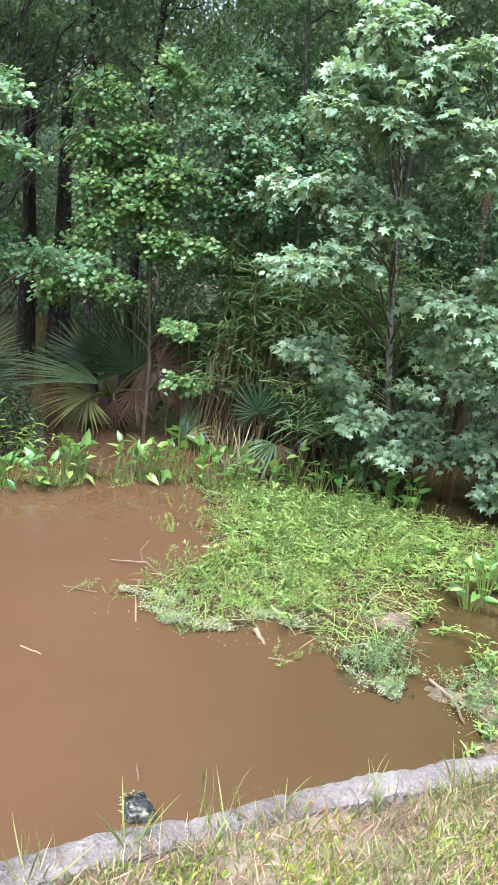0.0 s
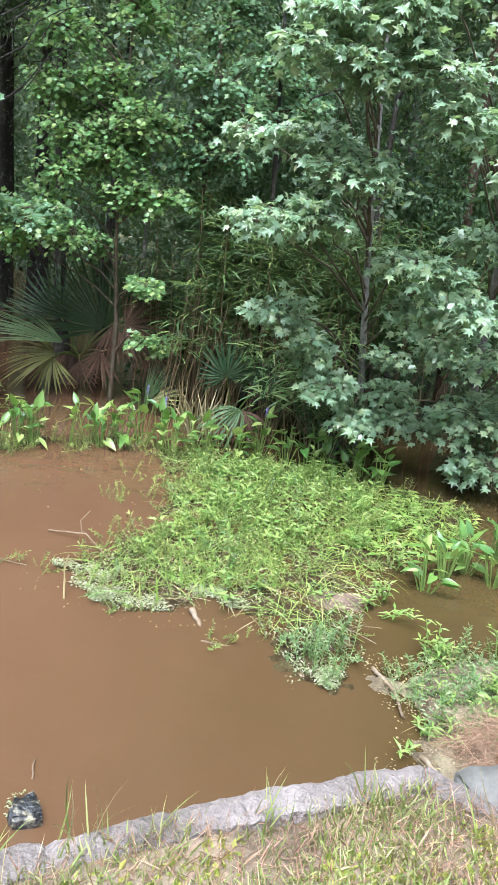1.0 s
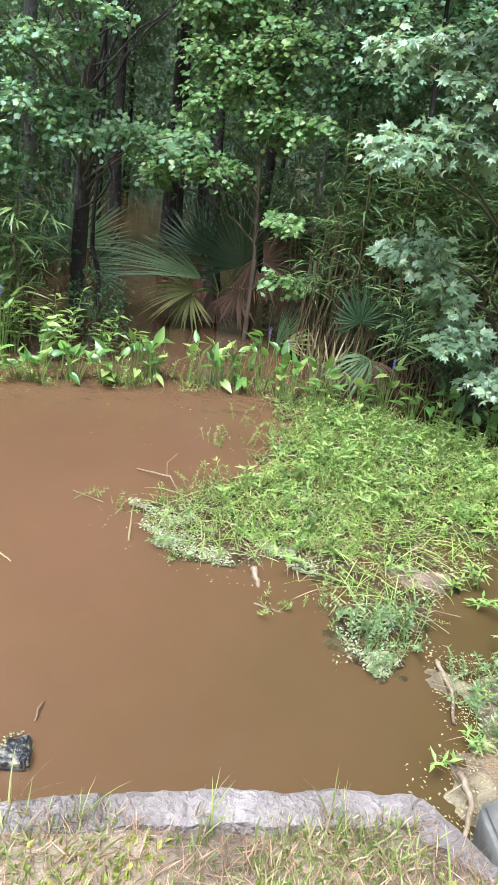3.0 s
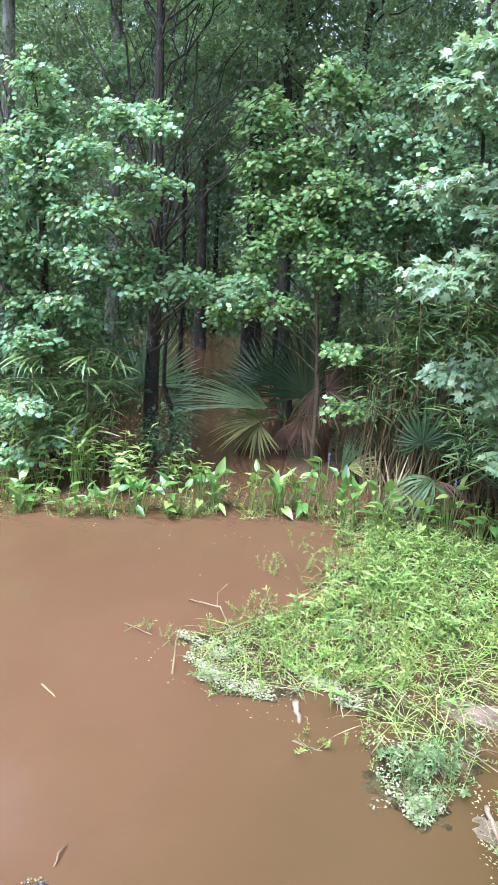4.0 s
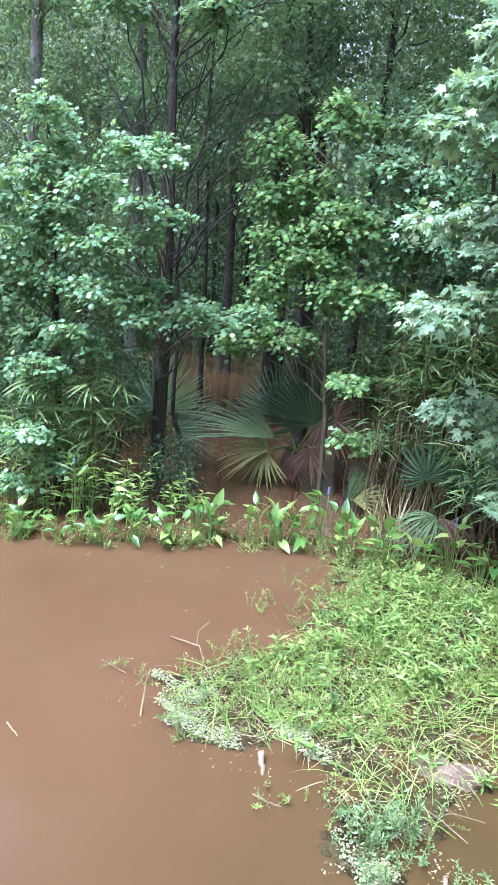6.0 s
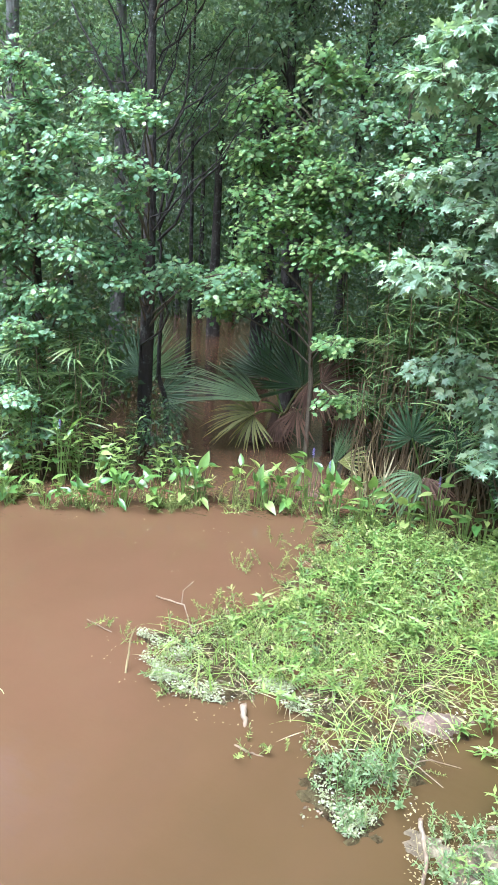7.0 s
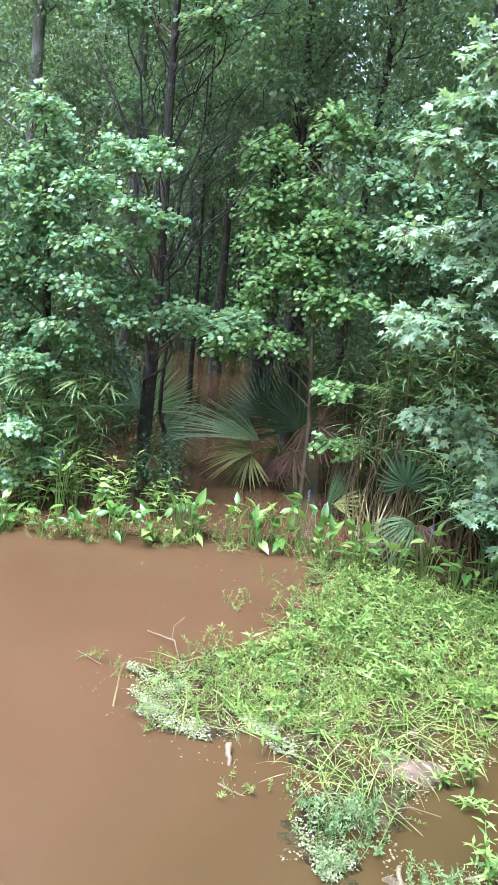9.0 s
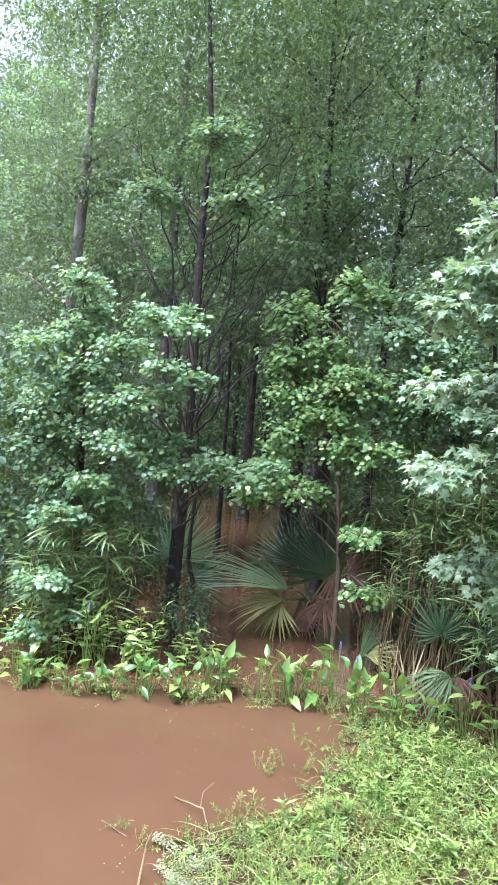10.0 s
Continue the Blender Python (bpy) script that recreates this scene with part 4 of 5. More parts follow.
def pickerelweed(x, y, leaves, height=0.26, flower=False, group="pickerelweed along the water", big=1.0):
    root = thing("pickerelweed", (x, y, 0), "pickerelweed with glossy green leaves" + (" and violet flower spike" if flower else "") + " in water", "water plant", group)
    for i in range(round(leaves * 1.5)):
        a = frng.uniform(0, 6.28)
        r = frng.uniform(0.03, 0.13) * big
        h = height * frng.uniform(0.25, 1.15)
        tip = np.array([r * math.cos(a), r * math.sin(a), h])
        stalk = part("stalk", mesh_of("stalk", [tube(bent((0.25 * tip[0], 0.25 * tip[1], -0.05), tip, 0.01, 5), np.linspace(0.005, 0.003, 5), 4)], STALK, True), root)
        lf = part("leaf", PICKEREL_LEAVES[frng.randrange(5)], stalk)
        up = frng.uniform(-5, 75) if h > 0.5 * height else frng.uniform(-25, 40)
        lf.matrix_basis = Matrix.Translation(tip) @ pose(0, 0, 0, 0, 0, math.degrees(a) - 90 + frng.uniform(-40, 40)) @ pose(0, 0, 0, up, frng.uniform(-25, 25), 0) @ Matrix.Scale(frng.uniform(0.6, 0.98) * big, 4)
    if flower:
        stalk = part("stalk", mesh_of("stalk", [tube(bent((0, 0, -0.05), (0.02, -0.02, height * 1.15), 0, 4), 0.0035, 4)], STALK, True), root)
        part("flower_spike", SPIKE, stalk, "violet flower spike").location = (0.02, -0.02, height * 1.13)


for x, y, n, h, fl in [(-2.75, 5.15, 6, 0.2, 0), (-2.5, 5.3, 7, 0.22, 0), (-2.2, 5.45, 7, 0.2, 0), (-1.98, 5.62, 8, 0.2, 0), (-1.8, 5.75, 6, 0.18, 0), (-1.63, 5.98, 9, 0.34, 0), (-1.5, 6.02, 7, 0.3, 0), (-1.27, 6.17, 4, 0.34, 0), (-1.02, 6.3, 9, 0.3, 0), (-0.95, 6.45, 7, 0.28, 0),
                       (-0.72, 6.5, 6, 0.4, 1), (-0.55, 6.45, 8, 0.34, 1), (-0.4, 6.3, 8, 0.3, 0), (-0.15, 6.4, 8, 0.26, 0), (0.1, 6.5, 9, 0.26, 0), (0.3, 6.6, 9, 0.34, 1), (0.55, 6.6, 9, 0.28, 0), (0.85, 6.5, 9, 0.3, 1), (1.1, 6.4, 8, 0.26, 0), (1.35, 6.35, 8, 0.26, 0), (-2.75, 5.75, 6, 0.45, 1), (-2.4, 5.8, 6, 0.34, 0), (-3.1, 5.3, 6, 0.25, 0), (-2.9, 5.2, 7, 0.2, 0), (-2.35, 5.42, 7, 0.18, 0), (-2.08, 5.6, 6, 0.22, 0), (-1.72, 5.86, 7, 0.24, 0), (-1.56, 6.1, 7, 0.32, 0), (-1.12, 6.3, 7, 0.24, 0), (-0.85, 6.4, 6, 0.24, 0), (-3.4, 5.1, 7, 0.22, 0), (-3.7, 5.0, 7, 0.25, 0), (-0.25, 6.55, 7, 0.28, 0), (0.72, 6.45, 7, 0.26, 0), (1.22, 6.55, 7, 0.28, 0)]:
    pickerelweed(x, y, n, h, bool(fl))
for x, y, n in [(1.6, 4.7, 7), (1.75, 4.85, 8), (1.9, 4.7, 8), (1.45, 4.5, 5), (2.0, 5.1, 7)]:
    pickerelweed(x, y, n + 4, 0.22, False, "pickerelweed beside the bank", 0.85)


def smartweed(x, y, h, n, long=0.12, label="bushy smartweed with lance-shaped green leaves"):
    root = thing("smartweed", (x, y, 0), label, "water plant", "smartweed along the water")
    for _ in range(n):
        tip = np.array([frng.gauss(0, 0.12), frng.gauss(-0.03, 0.1), h * frng.uniform(0.6, 1.1)])
        p = bent((tip[0] * 0.3, tip[1] * 0.3, -0.04), tip, 0.02, 5, 0.008)
        stem = part("stem", mesh_of("stem", [tube(p, np.linspace(0.004, 0.002, 5), 4)], STALK, True), root)
        k = 11
        s = np.linspace(0.3, 1.0, k)
        at = np.array([np.interp(s, np.linspace(0, 1, 5), p[:, i]) for i in range(3)]).T
        a = np.arange(k) * 2.4 + frng.uniform(0, 6)
        ax = np.column_stack([np.cos(a), np.sin(a), rng.uniform(-0.1, 0.6, k)])
        part("leaves", mesh_of("leaves", [scatter(LANCE, at, ax, np.array([0, 0, 1.0]) + rng.normal(0, 0.25, (k, 3)), rng.uniform(0.65, 1.2, k) * long)], SMART), stem)


for x, y, h, n in [(-3.0, 5.7, 0.5, 9), (-2.75, 5.95, 0.55, 9), (-3.3, 5.6, 0.5, 8), (-2.5, 6.2, 0.5, 8), (-2.15, 6.4, 0.35, 6), (-2.3, 6.1, 0.4, 6), (-3.6, 5.4, 0.5, 9), (-3.9, 5.3, 0.55, 9), (-3.45, 5.9, 0.6, 9)]:
    smartweed(x, y, h, n)
for x, y, h, n in [(1.38, 3.72, 0.24, 8), (1.52, 3.5, 0.2, 7), (1.3, 3.35, 0.14, 6), (1.75, 3.8, 0.25, 7), (1.26, 3.12, 0.1, 5), (1.2, 4.3, 0.18, 4), (1.02, 4.15, 0.14, 4), (1.3, 4.75, 0.2, 5), (1.1, 5.0, 0.2, 5), (0.75, 5.1, 0.2, 4), (1.62, 3.3, 0.2, 6)]:
    smartweed(x, y, h * 0.75, n, 0.055)


grown = in_poly(MAT, 60, 0.1, lambda x, y: patchy_cover(x, y, 71, 2.5, 0.5) * bare(x, y) * (0.25 + 0.75 * (y > 4.5)))
for x, y in grown:
    smartweed(x, y, frng.uniform(0.1, 0.2), frng.randrange(3, 6), frng.uniform(0.06, 0.085), "smartweed with lance-shaped leaves rooted in the floating mat")


def shrub(x, y, z, r, leaf, size, n, label):
    root = thing("shrub", (x, y, 0), label, "shrub")
    for _ in range(6):
        part("stem", mesh_of("stem", [tube(bent((frng.gauss(0, 0.04), 0, -0.05), (frng.gauss(0, r * 0.5), frng.gauss(0, r * 0.4), z), 0.02, 6, 0.02), np.linspace(0.012, 0.004, 6), 5)], TWIG, True), root)
    part("leaves", mesh_of("leaves", [clump((0, 0, z), r, n, size, OVAL, 0.9), clump((0.1, -0.1, z * 0.6), r, n // 2, size, OVAL, 0.9)], leaf), root)


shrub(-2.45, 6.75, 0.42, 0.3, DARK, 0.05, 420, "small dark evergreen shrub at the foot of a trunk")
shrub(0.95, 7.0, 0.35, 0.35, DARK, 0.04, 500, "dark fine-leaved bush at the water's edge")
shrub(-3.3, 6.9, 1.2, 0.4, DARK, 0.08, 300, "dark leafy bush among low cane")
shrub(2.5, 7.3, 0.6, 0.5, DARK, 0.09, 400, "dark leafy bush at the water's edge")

# ---- the floating mat of water weeds ----
tagged(new("floating_mat", raft_mesh("floating_mat", MAT, 0.018, LITTER, 0.014, 0.1, 0.4)), "raft of tangled rotting stems floating on muddy water", "floating mat")
tagged(new("shore_litter", raft_mesh("shore_litter", SHELF, 0.025, DEBRIS, 0.05, 0.1, 0.1)), "pale rotting debris along the corner of the bank", "debris")
patches = []
for poly, lab in [([(-0.62, 4.12), (-0.5, 3.92), (-0.33, 3.8), (-0.2, 3.9), (-0.3, 4.1)], "pale green algae crust at the tip of the mat"), ([(-0.42, 3.86), (-0.3, 3.77), (0.02, 3.79), (0.05, 3.85), (-0.2, 3.88)], "pale algae scum along the mat's edge"),
                  ([(0.58, 3.56), (0.68, 3.4), (0.82, 3.33), (0.9, 3.42), (0.8, 3.5)], "pale algae scum along the mat's edge"), ([(0.12, 3.98), (0.3, 3.98), (0.46, 3.86), (0.4, 4.0), (0.25, 4.1)], "pale algae scum along the mat's edge")]:
    patches.append((np.array(poly), lab))
for poly in [[(0.72, 4.15), (0.85, 4.05), (1.02, 4.1), (1.05, 4.3), (0.85, 4.33)], [(0.75, 4.42), (0.9, 4.4), (0.9, 4.55), (0.78, 4.55)], [(0.7, 3.72), (0.85, 3.68), (0.9, 3.8), (0.74, 3.85)]]:
    tagged(new("needle_raft", raft_mesh("needle_raft", np.array(poly), 0.015, RAFT, 0.045, 0.05, 0.0, 0.06)), "pinkish patch of sodden pine needles on the mat", "debris")


def sprig(h, pairs, leaf, lean):
    """A stem with paired leaves, as triangles and quads."""
    p = bent((0, 0, -0.02), (lean, 0, h), 0.0, 4, 0.006)
    stem = tube(p, np.linspace(0.0028, 0.0015, 4), 3)
    s = np.repeat(np.linspace(0.2, 1.0, pairs), 2)
    at = np.array([np.interp(s, np.linspace(0, 1, 4), p[:, i]) for i in range(3)]).T
    k = len(s)
    a = np.repeat(np.arange(pairs) * 1.57 + 0.4, 2) + np.tile([0, np.pi], pairs) + rng.normal(0, 0.3, k)
    ax = np.column_stack([np.cos(a), np.sin(a), 0.25 + 0.7 * s ** 2])
    v, f = scatter(NARROW, at, ax, np.array([0, 0, 1.0]) + rng.normal(0, 0.35, (k, 3)), leaf * rng.uniform(0.7, 1.2, k))
    return stem, (v, f)


SPRIGS = [sprig(h, n, l, d) for h, n, l, d in ((0.12, 8, 0.032, 0.03), (0.16, 10, 0.036, 0.07), (0.10, 7, 0.03, 0.04), (0.19, 11, 0.04, 0.09), (0.08, 7, 0.028, 0.07))]
FINE_SPRIGS = [sprig(h, n, l, d) for h, n, l, d in ((0.08, 8, 0.02, 0.03), (0.11, 9, 0.022, 0.05), (0.06, 7, 0.018, 0.03))]


def upright(template, pos, size, tilt):
    """Copies of an upright template, turned about z and leaning a little."""
    v, f = template
    k = len(pos)
    a = rng.uniform(0, 6.283, k)
    z = unit(np.array([0, 0, 1.0]) + rng.normal(0, tilt, (k, 3)) * [1, 1, 0])
    x = unit(np.column_stack([np.cos(a), np.sin(a), 0 * a]) - 0)
    x = unit(x - (x * z).sum(-1, keepdims=True) * z)
    m = np.stack([x, np.cross(z, x), z], -1) * np.broadcast_to(size, (k,))[:, None, None]
    out = np.einsum("kij,nj->kni", m, v) + pos[:, None]
    return out.reshape(-1, 3), (f[None] + (np.arange(k) * len(v))[:, None, None]).reshape(-1, f.shape[1])


def weeds(name, poly, n, margin, keep, size, tilt, label, leaf=WEED, kinds=SPRIGS):
    p = in_poly(poly, n, margin, keep)
    stems, leaves = [], []
    for i, (st, lf) in enumerate(kinds):
        q = p[i::len(kinds)]
        q3 = np.column_stack([q, np.full(len(q), 0.01)])
        sz = size * rng.uniform(0.6, 1.25, len(q))
        k = rng.bit_generator.state
        stems.append(upright(st, q3, sz, tilt))
        rng.bit_generator.state = k
        leaves.append(upright(lf, q3, sz, tilt))
    root = tagged(thing(name, (0, 0, 0), label, "water weeds"), kind="stuff")
    part("stems", mesh_of("stems", stems, STALK, True), root)
    part("leaves", mesh_of("leaves", leaves, leaf), root)


# tip of the mat, where lighter yellow leaves also paint in sunlight
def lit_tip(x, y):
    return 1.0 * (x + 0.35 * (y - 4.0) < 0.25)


weeds("water_weeds", MAT, 1050, 0.05, lambda x, y: patchy_cover(x, y, 4, 3.2, 0.2) * bare(x, y) * (y > 4.2), 0.8, 0.85, "bright green tangle of trailing water weeds on the floating mat")
weeds("yellow_weeds", MAT, 900, 0.0, lambda x, y: patchy_cover(x, y, 8, 3.5, 0.45) * (0.25 + 0.75 * lit_tip(x, y)), 0.62, 0.8, "yellow-green weeds on the mat's tip, its sunlight put into their colour", WEED_LIME)
weeds("bluish_weeds", MAT, 1400, 0.01, lambda x, y: 1.0 * (np.hypot((x - 0.75) / 0.3, (y - 3.5) / 0.26) < 1) + 0.06 * patchy_cover(x, y, 12), 0.78, 0.5, "dull bluish-green weeds on the near lobe of the mat", WEED_BLUE)
weeds("creeping_weeds", MAT, 1200, -0.03, lambda x, y: patchy_cover(x, y, 15, 4.0, 0.25) * bare(x, y), 0.9, 1.1, "tiny creeping weeds lying on the floating mat", WEED_LIME, FINE_SPRIGS)
weeds("creeping_weeds", MAT, 900, 0.0, lambda x, y: patchy_cover(x, y, 22, 3.5, 0.3) * bare(x, y) * (y > 4.1), 1.3, 0.9, "fine-leaved weeds tangled on the floating mat", WEED, FINE_SPRIGS)
weeds("tall_weeds", MAT, 330, 0.1, lambda x, y: patchy_cover(x, y, 40, 2.0, 0.15) * bare(x, y) * (y > 4.2), 1.15, 0.6, "taller leafy weeds standing out of the mat", SMART)
weeds("row_weeds", np.array([(-3.4, 4.95), (-2.7, 5.05), (-1.9, 5.5), (-1.0, 6.2), (-0.4, 6.2), (-0.5, 6.5), (-1.1, 6.45), (-1.7, 6.0), (-2.2, 5.7), (-3.4, 5.3)]), 520, 0.0, lambda x, y: patchy_cover(x, y, 31, 4.0, 0.5), 0.8, 0.6, "low weeds floating at the foot of the pickerelweed")
weeds("shore_weeds", SHELF, 420, 0.02, lambda x, y: 0.7 * (x > 1.1) * (y > 3.08), 0.7, 0.5, "dull green weeds growing through debris at the bank's corner", WEED_BLUE)
for pts in [((-0.9, 4.02), (-0.7, 3.97)), ((-0.5, 4.32), (-0.36, 4.6)), ((-0.45, 5.3), (-0.4, 5.4)), ((-0.62, 5.15), (-0.7, 5.3)), ((0.5, 3.6), (0.42, 3.6)), ((-0.65, 5.6), (-0.5, 5.9)), ((0.26, 3.57), (0.3, 3.58))]:
    c = np.array([((1 - s) * np.array(pts[0]) + s * np.array(pts[1])) for s in np.linspace(0, 1, 8)])
    lo, hi = c.min(0) - 0.06, c.max(0) + 0.06
    weeds("water_weeds", np.array([lo, (hi[0], lo[1]), hi, (lo[0], hi[1])]), 11, 0.0, lambda x, y: 1 + 0 * x, 0.6, 0.7, "small tuft of weeds standing in muddy water")


def stems_lying(name, p, length, template, material, label, rise=0.15, z=0.03, category="stems"):
    k = len(p)
    a = rng.uniform(0, 6.283, k)
    ax = np.column_stack([np.cos(a), np.sin(a), rng.uniform(-0.02, rise, k)])
    up = np.array([0, 0, 1.0]) + rng.normal(0, 0.3, (k, 3))
    at = np.column_stack([p, rng.uniform(0.4 * z, 1.6 * z, k)])
    return tagged(new(name, mesh_of(name, [scatter(template, at, ax, up, length * rng.uniform(0.5, 1.2, k))], material)), label, category, kind="stuff")


stems_lying("trailing_stems", in_poly(MAT, 2200, 0.06, lambda x, y: 0.8 * (y > 3.75)), 0.27, blade_template(0.008, 0.9), SEDGE, "long yellow-green stems trailing over the mat", 0.35, 0.05)
stems_lying("floating_leaves", in_poly(np.array([(0.95, 4.9), (1.6, 5.0), (2.1, 5.9), (1.5, 6.3), (1.0, 6.0)]), 420, -0.05, lambda x, y: 1 + 0 * x), 0.10, LANCE, SEDGE, "pale lance-shaped leaves floating at the back of the mat", 0.3, 0.02, "water weeds")
stems_lying("dead_stems", in_poly(MAT, 1100, -0.02, lambda x, y: (0.3 + 0.7 * (y < 4.6)) * (y > 3.75)), 0.14, blade_template(0.012, 0.5), STRAW, "bleached dead stems tangled in the mat", 0.1, 0.03)
stems_lying("dead_stems", in_poly(SHELF, 300, 0.0, lambda x, y: 1 + 0 * x), 0.1, blade_template(0.012, 0.3), STRAW, "bleached dead stems along the bank's corner", 0.1, 0.05)
p = in_poly(MAT, 420, 0.05, lambda x, y: 1.0 * (np.hypot((x + 0.12) / 0.3, (y - 4.02) / 0.22) < 1) + 0.12 * (y > 5))
k = len(p)
tagged(new("sedge_tuft", mesh_of("sedge_tuft", [scatter(blade_template(0.03, 0.7), np.column_stack([p, np.zeros(k)]), np.array([0, 0, 1.0]) + rng.normal(0, 0.35, (k, 3)), rng.normal(0, 1, (k, 3)), rng.uniform(0.1, 0.2, k))], SEDGE)), "yellow-green sedge growing through the mat", "sedge", kind="stuff")
p = in_poly(np.array([(-0.55, 6.7), (-0.2, 6.7), (0.1, 6.9), (-0.1, 7.2), (-0.6, 7.3)]), 55, 0.0, lambda x, y: 1 + 0 * x)
k = len(p)
tagged(new("dry_reeds", mesh_of("dry_reeds", [scatter(BLADE_STRAIGHT, np.column_stack([p, np.zeros(k)]), np.array([0, -0.1, 1.0]) + rng.normal(0, 0.3, (k, 3)), rng.normal(0, 1, (k, 3)), rng.uniform(0.25, 0.55, k))], STRAW)), "thin dry reeds leaning in front of the cane", "reeds", kind="stuff")

# crumbs of pale algae and duckweed
for poly, lab in patches:
    p = in_poly(poly, 2200, -0.02, lambda x, y: patchy_cover(x, y, 50, 9.0, 0.6))
    k = len(p)
    a = rng.uniform(0, 6.283, k)
    tagged(new("algae_patch", mesh_of("algae_patch", [scatter(OVAL, np.column_stack([p, rng.uniform(0.006, 0.034, k)]), np.column_stack([np.cos(a), np.sin(a), 0 * a]), np.array([0, 0, 1.0]) + rng.normal(0, 0.25, (k, 3)), rng.uniform(0.007, 0.02, k))], ALGAE)), lab, "algae", kind="stuff")

for n, mat, lab in ((4200, ALGAE, "pale crumbs of duckweed and algae over the mat"), (3600, CRUMB, "brown crumbs of rotten leaf over the mat")):
    p = in_poly(MAT, n, -0.04, lambda x, y: patchy_cover(x, y, 60, 5.0, 0.5) * (0.35 + 0.65 * (y < 4.7)))
    k = len(p)
    a = rng.uniform(0, 6.283, k)
    tagged(new("mat_crumbs", mesh_of("mat_crumbs", [scatter(OVAL, np.column_stack([p, rng.uniform(0.004, 0.04, k)]), np.column_stack([np.cos(a), np.sin(a), 0 * a]), np.array([0, 0, 1.0]) + rng.normal(0, 0.35, (k, 3)), rng.uniform(0.006, 0.022, k))], mat)), lab, "debris", kind="stuff")
p = in_poly(SHELF, 2600, -0.03, lambda x, y: patchy_cover(x, y, 64, 5.0, 0.6))
k = len(p)
a = rng.uniform(0, 6.283, k)
tagged(new("shore_crumbs", mesh_of("shore_crumbs", [scatter(OVAL, np.column_stack([p, rng.uniform(0.01, 0.075, k)]), np.column_stack([np.cos(a), np.sin(a), 0 * a]), np.array([0, 0, 1.0]) + rng.normal(0, 0.5, (k, 3)), rng.uniform(0.005, 0.015, k))], STRAW)), "tan crumbs of bark and stem along the bank's corner", "debris", kind="stuff")

# sticks in the water
def stick(points, r, material, label, name="stick"):
    p = np.array(points, float)
    s = np.linspace(0, 1, 9)
    q = np.array([np.interp(s, np.linspace(0, 1, len(p)), p[:, i]) for i in range(3)]).T + rng.normal(0, r * 0.3, (9, 3))
    v, f = tube(q - p[0], np.linspace(r, r * 0.6, 9), 7)
    ob = new(name, mesh_of(name, [(v, f)], material, True))
    ob.location = p[0]
    return tagged(ob, label, "stick")


stick([(-0.5, 3.72, -0.05), (-0.54, 3.82, 0.12), (-0.53, 3.84, 0.2)], 0.006, STRAW, "bleached reed stub standing in muddy water")
stick([(-0.85, 4.5, 0.01), (-0.6, 4.42, 0.06), (-0.4, 4.2, 0.03)], 0.0045, DRIFT, "pale twig lying on the tip of the mat")
stick([(-0.62, 4.42, 0.05), (-0.66, 4.5, 0.1), (-0.62, 4.55, 0.15)], 0.0035, DRIFT, "pale forked twig rising from the mat")
stick([(-1.02, 4.06, 0.0), (-0.8, 4.0, 0.02)], 0.0035, DRIFT, "pale twig lying on the water")
stick([(0.135, 3.80, 0.035), (0.16, 3.76, 0.022), (0.21, 3.68, -0.02)], 0.017, DRIFT, "broken pale branch end sticking out of muddy water")
stick([(0.22, 3.57, -0.002), (0.3, 3.55, 0.006), (0.36, 3.57, -0.002)], 0.006, DRIFT, "pale rotten twig floating on muddy water")
stick([(1.04, 3.56, 0.01), (1.12, 3.36, 0.04), (1.14, 3.2, 0.02)], 0.010, DRIFT, "bleached driftwood at the corner of the bank", "driftwood")
stick([(1.18, 2.95, 0.03), (1.22, 2.8, 0.06), (1.2, 2.6, 0.06)], 0.012, DRIFT, "bleached driftwood at the corner of the bank", "driftwood")
stick([(0.9, 3.8, 0.03), (1.0, 3.87, 0.05), (1.12, 3.91, 0.03)], 0.003, DRIFT, "thin dead branch reaching off the mat")
stick([(0.85, 3.88, 0.02), (0.97, 3.8, 0.045), (1.08, 3.77, 0.02)], 0.003, DRIFT, "thin dead branch reaching off the mat")
stick([(-1.0, 3.35, 0.004), (-0.88, 3.3, 0.004)], 0.004, STRAW, "floating straw on muddy water")

# ---- bank: broken concrete edging, rocks, grass ----
def rough_block(size, seed, cuts=7, amount=0.12):
    bm = bmesh.new()
    bmesh.ops.create_cube(bm, size=1.0)
    bmesh.ops.scale(bm, vec=size, verts=bm.verts)
    bmesh.ops.bevel(bm, geom=bm.edges[:], offset=min(size) * 0.09, segments=2, affect="EDGES")
    bmesh.ops.subdivide_edges(bm, edges=bm.edges[:], cuts=2, use_grid_fill=True)
    for v in bm.verts:
        q = v.co * 9 + Vector((seed * 7.3, 0, seed))
        v.co += v.co.normalized() * (noise.noise(q) * amount * min(size) + noise.noise(q * 3.1) * amount * 0.4 * min(size))
    me = bpy.data.meshes.new("block")
    bm.to_mesh(me)
    bm.free()
    for pl in me.polygons:
        pl.use_smooth = True
    return me


